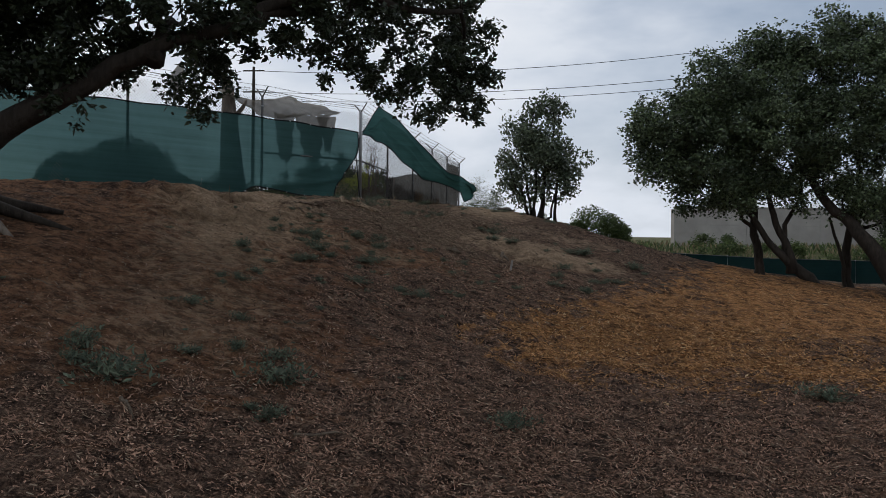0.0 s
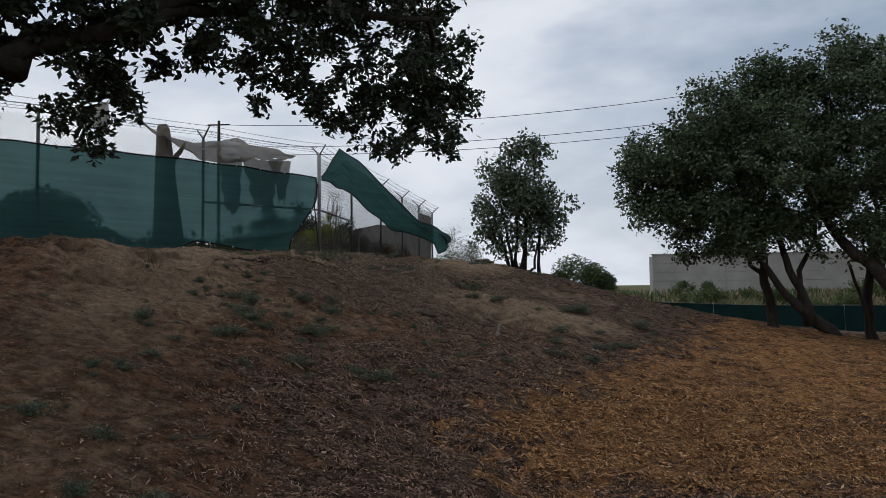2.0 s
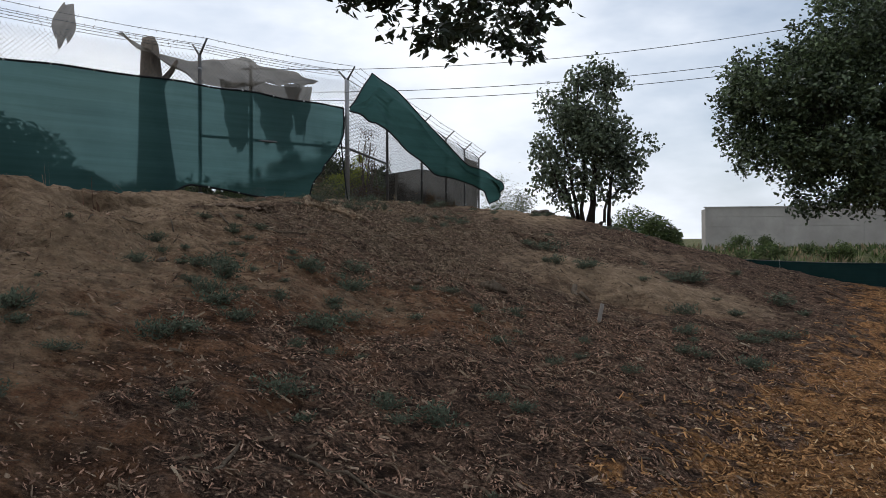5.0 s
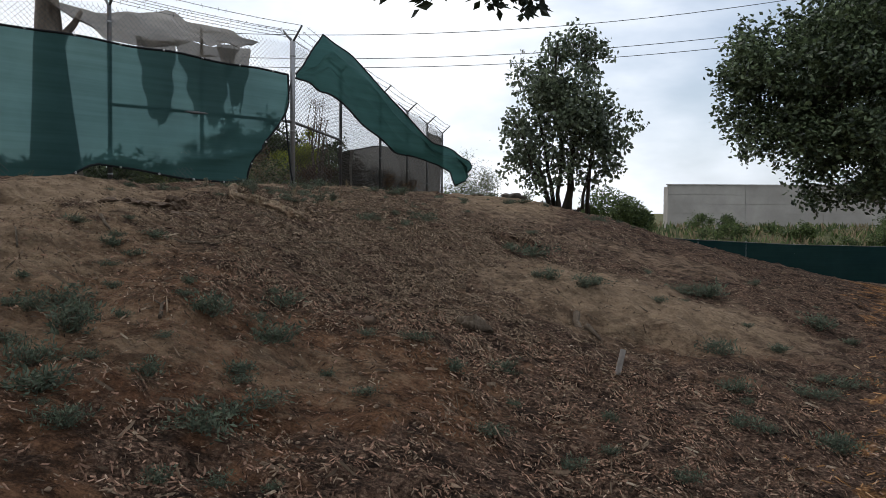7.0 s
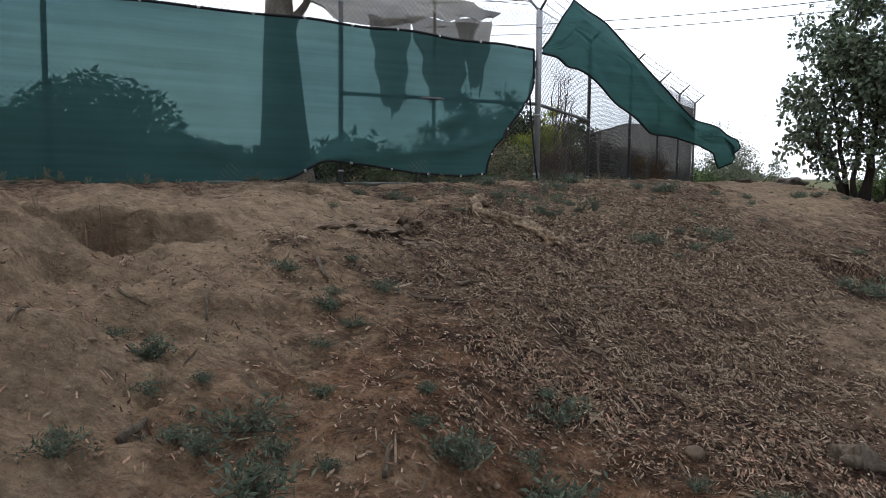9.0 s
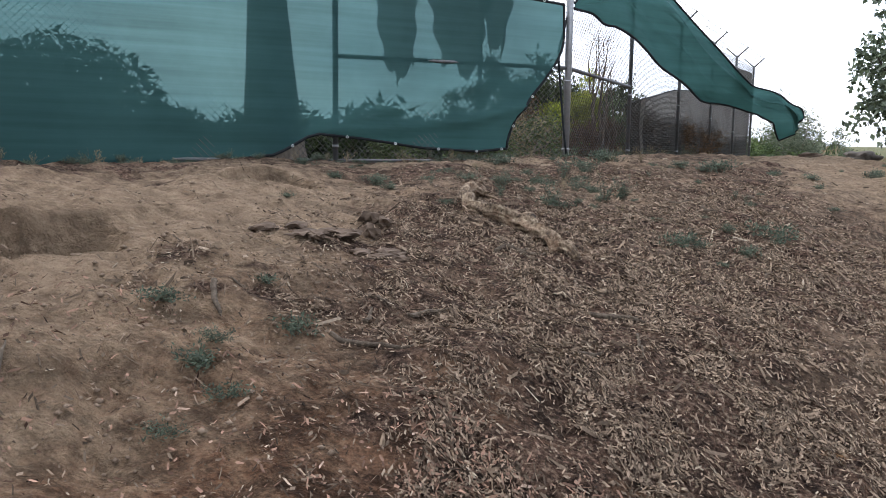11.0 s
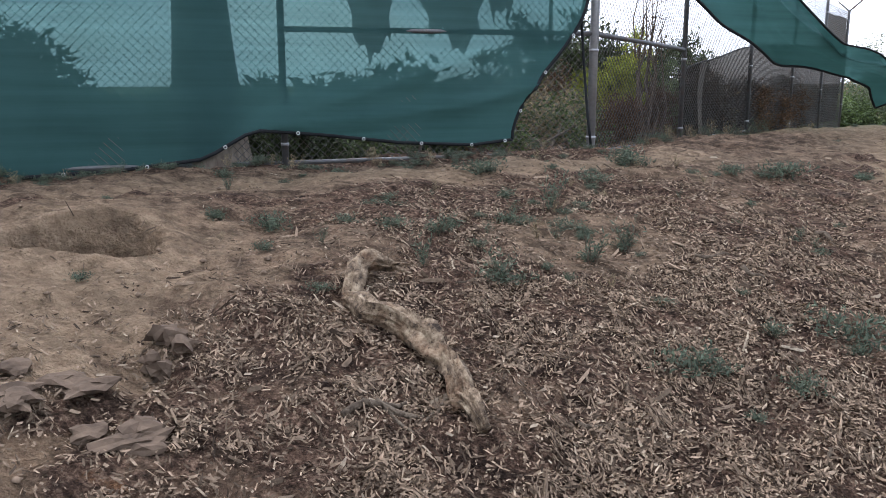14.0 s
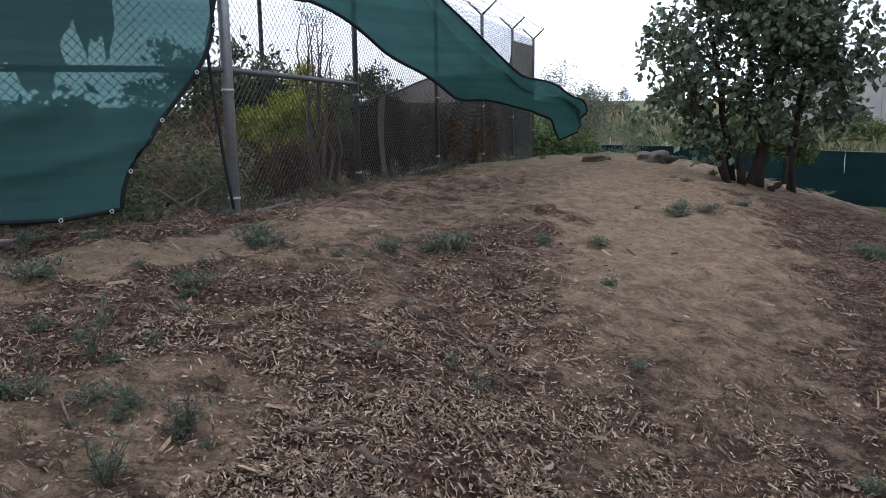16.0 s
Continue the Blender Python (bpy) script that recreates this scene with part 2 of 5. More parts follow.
STONE = plain_material("grey_rock", (0.05, 0.042, 0.034), (0.15, 0.125, 0.10), 9, 0.9, 0.8)
CRUMB = plain_material("earth_crumb", (0.14, 0.095, 0.064), (0.30, 0.215, 0.15), 14, 0.95, 0.5)
CLOD = plain_material("dry_clod", (0.062, 0.042, 0.029), (0.165, 0.115, 0.080), 14, 0.95, 0.9)


# ---------------------------------------------------------------- mesh helpers
def mesh_of(name, verts, faces, material=None, smooth=True):
    """A mesh from arrays of vertices and of faces that all have the same number of corners."""
    verts, faces = np.asarray(verts, np.float32), np.asarray(faces, np.int32)
    me = bpy.data.meshes.new(name)
    me.vertices.add(len(verts))
    me.vertices.foreach_set("co", verts.ravel())
    n, k = faces.shape
    me.loops.add(n * k)
    me.loops.foreach_set("vertex_index", faces.ravel())
    me.polygons.add(n)
    me.polygons.foreach_set("loop_start", np.arange(0, n * k, k, dtype=np.int32))
    me.polygons.foreach_set("use_smooth", np.full(n, smooth, dtype=bool))
    me.update(calc_edges=True)
    if material:
        me.materials.append(material)
    return me


def part(name, bm, material, parent=None, label="", smooth=True):
    """Links a bmesh as one mesh object under a thing or a part."""
    me = bpy.data.meshes.new(name)
    for f in bm.faces:
        f.smooth = smooth
    bm.to_mesh(me)
    bm.free()
    me.materials.append(material)
    ob = new(name, me)
    ob.parent = parent
    return tagged(ob, label)


def part_of(name, me, parent=None, label=""):
    ob = new(name, me)
    ob.parent = parent
    return tagged(ob, label)


def tube(bm, pts, radii, sides=6, close=True):
    """A tapered tube through points, added to a bmesh."""
    pts = [Vector(p) for p in pts]
    if not hasattr(radii, "__len__"):
        radii = [radii] * len(pts)
    rings, up = [], Vector((0.3, 0.2, 1))
    for i, p in enumerate(pts):
        d = (pts[min(i + 1, len(pts) - 1)] - pts[max(i - 1, 0)]).normalized()
        u = d.cross(up if abs(d.dot(up.normalized())) < 0.95 else Vector((1, 0, 0))).normalized()
        v = d.cross(u)
        rings.append([bm.verts.new(p + radii[i] * (math.cos(a) * u + math.sin(a) * v)) for a in (2 * math.pi * j / sides for j in range(sides))])
    for a, b in zip(rings, rings[1:]):
        for j in range(sides):
            bm.faces.new((a[j], a[(j + 1) % sides], b[(j + 1) % sides], b[j]))
    if close:
        bm.faces.new(rings[0][::-1])
        bm.faces.new(rings[-1])


def empty(name, at, label, category, group="", kind=""):
    ob = new(name)
    ob.location = at
    ob.empty_display_size = 0.2
    return tagged(ob, label, category, group, kind)


def sm(a, b, v):
    """A smooth step from 0 at a to 1 at b."""
    q = np.clip((np.asarray(v, float) - a) / (b - a), 0, 1)
    return q * q * (3 - 2 * q)


def wobble(x, y, scale, seed=0):
    """Cheap smooth noise from a few crossed waves, about -1 to 1."""
    r = np.random.default_rng(seed)
    s = 0
    for i in range(9):
        a, ph, f = r.uniform(0, 2 * np.pi), r.uniform(0, 2 * np.pi), r.uniform(0.6, 1.9) / scale
        s = s + np.sin((np.cos(a) * x + np.sin(a) * y) * f * 2 * np.pi + ph + 1.3 * np.sin((np.sin(a) * x - np.cos(a) * y) * f * 3.1 + ph))
    return s / 4.5


# ---------------------------------------------------------------- the lie of the land
HILL = (1.169, 2.433, 0.124, -1.024, -0.321, -0.371, -1.785, -0.174, 2.469, -0.114, -0.929, 0.482, -2.925, -1.073, 1.763, 0.807, 0.532, -0.530, -0.576, 0.500, -0.674)


def blob(x, y, cx, cy, rx, ry, turn=0.0):
    c, s = math.cos(radians(turn)), math.sin(radians(turn))
    u, v = (x - cx) * c + (y - cy) * s, -(x - cx) * s + (y - cy) * c
    return np.exp(-((u / rx) ** 2 + (v / ry) ** 2))


def pit(x, y, cx, cy, rx, ry, turn, depth, rim=0.06):
    """A dug hole with a steep wall and a low rim of spoil."""
    c, s = math.cos(radians(turn)), math.sin(radians(turn))
    u, v = (x - cx) * c + (y - cy) * s, -(x - cx) * s + (y - cy) * c
    r = np.sqrt((u / rx) ** 2 + (v / ry) ** 2) * (1 + 0.08 * np.sin(3 * np.arctan2(v, u) + cx))
    return -depth * (1 - sm(0.82, 1.05, r)) + rim * np.exp(-((r - 1.25) / 0.25) ** 2)


def hill(x, y):
    u, v = np.tanh((x + 1) / 7), np.tanh((y - 13) / 13)
    z, n = 0, 0
    for i in range(6):
        for j in range(6 - i):
            z = z + HILL[n] * u ** i * v ** j
            n += 1
    away = 2.0 * sm(33, 52, y) - 3.6 * sm(61, 96, y) - 7.0 * sm(150, 700, y)
    behind = sm(2.5, 13, -(x + 4.03) * 0.754 + (y - 21.6) * 0.657) * (y < 60)
    z = z - away - 0.9 * behind * (1 - sm(33, 46, y)) + 0.34 * blob(x, y, 0.8, 29.0, 2.8, 5.5)
    return z


def land(x, y):
    x, y = np.asarray(x, float), np.asarray(y, float)
    near = 1 - sm(26, 40, np.hypot(x + 1, y - 12))
    z = hill(x, y) + near * (0.045 * wobble(x, y, 2.2, 3) + 0.028 * wobble(x, y, 0.55, 5) + 0.017 * wobble(x, y, 0.23, 6))
    z = z + pit(x, y, -5.10, 14.02, 0.33, 0.36, 48, 1.6, 0.02)
    z = z + pit(x, y, -4.78, 14.34, 0.32, 0.26, 48, 0.24, 0.02) + 0.08 * blob(x, y, -5.45, 13.75, 0.3, 0.3) + 0.05 * blob(x, y, -5.35, 14.5, 0.7, 0.35, 25) - 0.10 * blob(x, y, -4.45, 13.3, 0.35, 0.5, 40) - 0.12 * blob(x, y, -4.78, 13.62, 0.35, 0.25, 48)
    z = z + pit(x, y, -4.95, 16.3, 0.38, 0.34, 46, 0.42, 0.04)
    z = z - 0.16 * sm(0.9, 0.2, np.hypot((x - 0.25) / 1.1, (y - 14.85) / 0.35)) + 0.10 * blob(x, y, 0.2, 15.9, 1.0, 0.6)
    z = z + 0.10 * blob(x, y, -6.2, 13.3, 0.8, 0.5, 20) - 0.16 * blob(x, y, -6.9, 12.7, 0.7, 0.22, 25)
    z = z - 0.10 * blob(x, y, -4.0, 13.0, 0.9, 0.16, 20)
    z = z - 0.30 * blob(x, y, -4.45, 11.8, 0.55, 0.16, 33) + 0.10 * blob(x, y, -4.7, 12.2, 0.7, 0.2, 33)
    z = z + pit(x, y, -0.52, 17.55, 0.30, 0.36, 30, 0.24, 0.05)
    # worn ledges on the bare part of the slope
    bare = blob(x, y, -5.4, 13.2, 2.0, 1.8) + 0.6 * blob(x, y, 0.6, 15.6, 1.4, 0.8)
    z = z + 0.10 * bare * sm(-0.1, 0.12, wobble(x, y + 0.4 * x, 1.6, 21)) + 0.03 * bare * sm(-0.05, 0.1, wobble(x, y, 0.5, 22))
    return z


def height(x, y):
    return float(land(x, y))


def zones(x, y):
    """How much old mulch, fresh amber mulch and meadow covers the earth."""
    ragged = 0.45 * wobble(x, y, 1.3, 11) + 0.4 * wobble(x, y, 0.5, 12) + 0.3 * wobble(x, y, 0.2, 13)
    edge = np.interp(y, (5, 7.5, 8.6, 10.2, 11.8, 13, 16, 20, 26, 40), (3.4, 1.2, -0.1, -0.15, 0.65, 1.35, 3.2, 4.6, 7.0, 9.0))
    amber = sm(-0.35, 0.5, x - edge + 0.8 * ragged) * sm(7.4, 9.3, y - 0.25 * (x - 0.5) + 0.8 * ragged) * (1 - sm(8, 13, x)) * (1 - sm(22, 27, y))
    amber = amber * (1 - 0.8 * blob(x, y, 5.2, 11.6, 1.6, 0.9, 20))
    bare = np.zeros_like(x)
    for b in ((-4.4, 10.6, 1.9, 4.2, 0), (-5.2, 14.8, 1.6, 1.5, 0), (-3.4, 7.6, 1.7, 2.0, 0), (0.6, 15.8, 1.7, 1.2, 20), (-0.5, 21.8, 0.85, 3.4, -8), (-1.6, 24.5, 1.6, 2.4, 0),
              (-2.0, 12.5, 1.2, 0.7, 20), (-2.9, 17.9, 0.5, 0.5, 0), (-4.75, 16.5, 1.1, 0.8, 10), (-5.4, 18.2, 2.0, 0.7, 49), (-3.9, 19.9, 1.8, 0.45, 49), (-2.9, 23, 0.8, 3.4, 4), (-3.3, 13.3, 0.7, 1.1, 0), (1.5, 19, 1.2, 0.7, 0)):
        bare = np.maximum(bare, 1.5 * blob(x, y, *b))
    mulch = sm(0.05, 0.95, 1 - bare + 0.5 * ragged) * (1 - sm(23, 28, y)) * sm(-8.5, -6, x) * (1 - sm(9, 14, x))
    meadow = sm(34, 42, y) + sm(14, 20, np.abs(x)) + sm(0.5, 4, -(x + 4.03) * 0.754 + (y - 21.6) * 0.657)
    return mulch, amber, np.clip(meadow, 0, 1)


def graded(lo, hi, step, reach, grow=1.13):
    """Even steps from lo to hi, then ever longer ones out to the reach on both sides."""
    mid = list(np.arange(lo, hi, step))
    a, d = [lo], step
    while a[-1] > -reach:
        d *= grow
        a.append(a[-1] - d)
    b, d = [mid[-1]], step
    while b[-1] < reach:
        d *= grow
        b.append(b[-1] + d)
    return np.array(a[:0:-1] + mid + b[1:])


gx, gy = graded(-7.5, 4.5, 0.066, 1500), graded(4.5, 25, 0.066, 1500)
GX, GY = np.meshgrid(gx, gy)
gn, gm = GX.shape
idx = np.arange(gn * gm).reshape(gn, gm)
ground_mesh = mesh_of("ground", np.stack([GX, GY, land(GX, GY)], -1).reshape(-1, 3),
                      np.stack([idx[:-1, :-1], idx[:-1, 1:], idx[1:, 1:], idx[1:, :-1]], -1).reshape(-1, 4), EARTH)
DUST = np.clip(blob(GX, GY, -0.7, 22.6, 1.3, 3.6, -6) + blob(GX, GY, -0.2, 28, 3.2, 4) + 1.0 * blob(GX, GY, -5.1, 15.7, 1.5, 1.5) + 0.6 * blob(GX, GY, -3.4, 20.2, 0.7, 1.8, 0) + 1.0 * blob(GX, GY, 0.7, 15.8, 2.0, 1.1, 20) + 0.9 * blob(GX, GY, -4.6, 13.4, 1.6, 2.0) + 0.55 * blob(GX, GY, -3.9, 10.8, 1.1, 1.8) + 0.5 * blob(GX, GY, -1.9, 12.5, 1.1, 0.6, 20) + 0.42 * blob(GX, GY, -2.75, 17.8, 0.9, 1.0, 20) + 0.5 * blob(GX, GY, -3.1, 7.6, 1.6, 2.2) + 0.6 * blob(GX, GY, -1.1, 16.6, 0.7, 0.5) + 0.9 * blob(GX, GY, -4.6, 19.2, 2.6, 0.6, 49), 0, 1)
for key, values in zip(("mulch", "amber", "meadow", "dust", "dry_soil"), (*zones(GX, GY), DUST, 0.9 * sm(12.5, 16.0, GY + 0.5 * wobble(GX, GY, 1.5, 51)))):
    ground_mesh.attributes.new(key, "FLOAT", "POINT").data.foreach_set("value", np.ascontiguousarray(values.ravel(), dtype=np.float32))
ground = tagged(new("ground", ground_mesh), "bare brown earth slope with mulch and dug holes", "ground", kind="structure")


def chips(name, label, n, material, pick, longest, width, box, ridge=True):
    """Loose chips lying about on the ground: split slivers with a ridge, or small folded flakes."""
    x0, x1, y0, y1 = box
    x, y = rng.uniform(x0, x1, n), rng.uniform(y0, y1, n)
    keep = rng.uniform(0, 1, n) < pick(x, y)
    x, y = x[keep], y[keep]
    n = len(x)
    ln, wd, th = rng.uniform(0.4, 1, n) ** 2.2 * longest / 2, rng.uniform(0.4, 1, n) * width / 2, rng.uniform(0.4, 0.9, n) * width / 2
    a, tip = rng.uniform(0, 2 * np.pi, n), rng.normal(0, 0.3, n)
    e = 0.05
    zc = land(x, y)
    sx, sy = (land(x + e, y) - zc) / e, (land(x, y + e) - zc) / e
    ca, sa = np.cos(a), np.sin(a)
    slope_l, slope_w = ca * sx + sa * sy + tip, -sa * sx + ca * sy + rng.normal(0, 0.25, n)
    if ridge:
        shape = ((-1, -0.6, 0), (-0.5, 1, 0), (1, 0.6, 0), (0.6, -1, 0), (-0.75, 0.1, 1), (0.8, -0.1, 1))
        f = np.array([(0, 4, 1), (1, 4, 5), (1, 5, 2), (2, 5, 3), (3, 5, 4), (3, 4, 0)])[:, ::-1]
        lift = 0.003
    else:
        shape = ((-1, -0.3, 0.2), (-0.6, 1, 0.9), (1, 0.5, 0.4), (0.5, -1, 0))
        f = np.array([(0, 2, 1), (0, 3, 2)])
        lift = 0.003 + rng.uniform(0, 0.014, n)
    corners = []
    for il, iw, iz in shape:
        l, w = il * ln, iw * wd
        corners.append(np.stack([x + l * ca - w * sa, y + l * sa + w * ca, zc + th * iz * 1.6 + l * slope_l + w * slope_w + lift], -1))
    v = np.stack(corners, 1).reshape(-1, 3)
    faces = (np.arange(n)[:, None, None] * len(shape) + f[None]).reshape(-1, 3)
    return tagged(new(name, mesh_of(name, v, faces, material, False)), label, "wood chips", kind="stuff")


def near_path(x, y):
    """Denser where the walk comes close."""
    d = np.hypot(x + 1.6, (y - 16.5) * 0.75)
    return 1 / (1 + (d / 2.8) ** 2) + 1.2 * blob(x, y, 0.5, 6.2, 3.8, 3.2)


def loose(x, y):
    """Patchy cover of old chips: thick in the mulch, a few strays on bare earth."""
    m, a, _ = zones(x, y)
    patch = sm(-0.35, 0.45, wobble(x, y, 0.9, 31) + 0.6 * wobble(x, y, 0.3, 32))
    return np.clip((m * (1 - a) * (0.14 + 0.86 * patch) + 0.09) * (0.16 + near_path(x, y)), 0, 1)


def close_by(x, y):
    """The mulch that the walk's end looks down on."""
    d = np.hypot((x + 2.0) / 1.5, (y - 16.2) / 2.6)
    return loose(x, y) * np.clip(1.5 - 0.75 * d, 0.12, 1)


chips("wood_chips", "weathered grey brown wood slivers strewn over the slope", 230000, CHIP_GREY, loose, 0.066, 0.0085, (-6.5, 7, 3.0, 25))
chips("wood_chips", "fine weathered wood chips packed on the mound", 1000000, CHIP_GREY, close_by, 0.040, 0.0085, (-4.4, 1.2, 11.5, 22), False)
chips("wood_chips", "fine reddish brown wood chips over the lower slope", 600000, CHIP_RED, loose, 0.046, 0.010, (-5, 5.5, 3.0, 14), False)
chips("wood_chips", "large pale wood chips on the mound's top", 9000, CHIP_GREY, lambda x, y: 0.9 * loose(x, y), 0.15, 0.020, (-4.5, 1.5, 9, 22))
chips("fresh_wood_chips", "fine fresh amber wood shavings along the path's edge", 90000, CHIP_AMBER, lambda x, y: zones(x, y)[1] * (0.2 + 0.8 * sm(-0.4, 0.5, wobble(x, y, 0.8, 41))), 0.075, 0.016, (-0.8, 6.0, 6.0, 12.5), False)
chips("fresh_wood_chips", "fresh amber wood shavings spread in a wide patch", 56000, CHIP_AMBER,
      lambda x, y: zones(x, y)[1] * np.clip(1.3 - np.hypot(x - 2, y - 11) / 9, 0.1, 1), 0.10, 0.012, (-1, 10, 7, 22))


# ---------------------------------------------------------------- fences
def along(a, b, s, z=0.0):
    """The point s metres from a towards b, at height z."""
    a, b = Vector(a), Vector(b)
    p = a + (b - a).normalized() * s
    return Vector((p.x, p.y, z))


def chain_link(a, b, s0, s1, low, high, pitch=0.074, wire=0.0031):
    """Two sets of slanting wires, crossing, between two heights."""
    bm = bmesh.new()
    L, H = s1 - s0, high - low
    side = Vector((-(b[1] - a[1]), b[0] - a[0], 0)).normalized() * wire
    for way in (1, -1):
        k = -H
        while k < L:
            u0, u1 = max(k, 0), min(k + H, L)
            if u1 - u0 > 0.02:
                w0, w1 = u0 - k, u1 - k
                if way < 0:
                    w0, w1 = H - w0, H - w1
                tube(bm, [along(a, b, s0 + u0, low + w0) + side * way, along(a, b, s0 + u1, low + w1) + side * way], wire, 3, False)
            k += pitch
    for i in range(int(L / pitch)):
        p = along(a, b, s0 + i * pitch, high)
        tube(bm, [p, p + along((0, 0), (b[0] - a[0], b[1] - a[1]), 0.012, 0.035)], wire, 3, False)
    return bm


def post(parent, p, low, high, r, out=None, label="", reach=0.36):
    """A steel post with a collar and a pair of slanting barbed-wire arms."""
    bm = bmesh.new()
    tube(bm, [(p[0], p[1], low), (p[0], p[1], high - 0.02), (p[0], p[1], high)], [r, r, r * 0.7], 12)
    ob = part("post", bm, STEEL if r > 0.035 else STEEL_DARK, parent, label)
    if out:
        for way in (1, -1):
            bm = bmesh.new()
            o = Vector((out[0], out[1], 0)).normalized() * way
            q = Vector((p[0], p[1], high - 0.03))
            tube(bm, [q, q + o * reach * 0.72 + Vector((0, 0, reach * 0.66))], [0.02, 0.016], 6)
            part("barb_arm", bm, STEEL_DARK, ob)
    for zz in (low + 0.35, low + 1.2, high - 0.25):
        bm = bmesh.new()
        tube(bm, [(p[0], p[1], zz - 0.014), (p[0], p[1], zz + 0.014)], r + 0.006, 12)
        part("tension_band", bm, STEEL, ob)
    return ob


def barbed(parent, pts, sag=0.04):
    """A sagging strand with short barbs."""
    bm = bmesh.new()
    for p, q in zip(pts, pts[1:]):
        p, q = Vector(p), Vector(q)
        n = 10
        line = [p.lerp(q, i / n) - Vector((0, 0, sag * 4 * (i / n) * (1 - i / n))) for i in range(n + 1)]
        tube(bm, line, 0.0045, 3, False)
        m = int((q - p).length / 0.13)
        for i in range(m):
            f = (i + 0.5) / m
            c = p.lerp(q, f) - Vector((0, 0, sag * 4 * f * (1 - f)))
            d = Vector((rng.normal(), rng.normal(), rng.normal())).normalized() * 0.03
            tube(bm, [c - d, c + d], 0.0035, 3, False)
    return part("barbed_wire", bm, WIRE, parent)


A, B2 = (-4.03, 21.60), (-6.05, 19.28)
C2 = (-3.68, 24.23)
TOP = 5.05
n1 = Vector((B2[1] - A[1], -(B2[0] - A[0]), 0)).normalized()
n2 = Vector((C2[1] - A[1], -(C2[0] - A[0]), 0)).normalized()
RUN1, RUN2 = (0, 3.07, 6.4, 9.6, 12.8, 16.0, 19.2), (0, 2.65, 5.75, 8.65, 11.4, 14.0)


def fence_run(a, b, stops, side, label, corner):
    thing = empty("chain_link_fence", (a[0], a[1], 2.45), label, "fence")
    thing.location = (0, 0, 0)
    tops = []
    for i, s in enumerate(stops):
        p = along(a, b, s)
        low = min(height(p.x, p.y), 2.45) - 0.1
        if i or corner:
            post(thing, p, low, TOP, 0.045 if i == 0 else 0.03, (n1 + side if i == 0 else side)[:2], "pale galvanised corner post" if i == 0 else "")
        tops.append(p)
    for i, (s0, s1) in enumerate(zip(stops, stops[1:])):
        g = height(*along(a, b, (s0 + s1) / 2)[:2])
        part("chain_link_mesh", chain_link(a, b, s0, s1, min(g, 2.5) + 0.02, TOP - 0.06), WIRE, thing)
        bm = bmesh.new()
        za, zb = (min(height(*along(a, b, s)[:2]), 2.5) + 0.05 for s in (s0, s1))
        tube(bm, [along(a, b, s0, za), along(a, b, s1, zb)], 0.02, 8)
        part("bottom_rail", bm, STEEL_DARK, thing)
    bm = bmesh.new()
    tube(bm, [along(a, b, 0, 3.71), along(a, b, stops[1], 3.67)], 0.024, 8)
    part("brace_rail", bm, STEEL_DARK, thing)
    for way, f in ((1, 0.35), (1, 0.68), (1, 1.0), (-1, 0.6), (-1, 1.0)):
        barbed(thing, [p + side * way * 0.26 * f + Vector((0, 0, TOP + 0.21 * f)) for p in tops], 0.035)
    return thing


fence_run(A, B2, RUN1, n1, "galvanised chain-link fence with barbed wire on slanting arms", True)
fence_run(A, C2, RUN2, n2, "chain-link fence run along the mound with barbed wire", False)


# ---------------------------------------------------------------- cloths
def sheet(fn, nu, nv):
    """A grid mesh of fn(u, v), u and v from 0 to 1."""
    u, v = np.meshgrid(np.linspace(0, 1, nu), np.linspace(0, 1, nv))
    p = fn(u, v).reshape(-1, 3)
    i = np.arange(nu * nv).reshape(nv, nu)
    return p, np.stack([i[:-1, :-1], i[:-1, 1:], i[1:, 1:], i[1:, :-1]], -1).reshape(-1, 4)


def hem_line(parent, pts, r=0.017):
    bm = bmesh.new()
    tube(bm, pts, r, 6)
    return part("hem", bm, HEM, parent, "black webbing hem")


def grommet(parent, p, nrm):
    bm = bmesh.new()
    nrm = Vector(nrm).normalized()
    u = nrm.cross(Vector((0, 0, 1))).normalized()
    v = nrm.cross(u)
    ring = [p + nrm * 0.02 + 0.013 * (math.cos(a) * u + math.sin(a) * v) for a in (i * math.pi / 5 for i in range(11))]
    tube(bm, ring, 0.0045, 5, False)
    return part("grommet", bm, ZINC, parent, "bright metal grommet")


toward = -n1 if n1.dot(Vector((2, -8, 0))) < 0 else n1


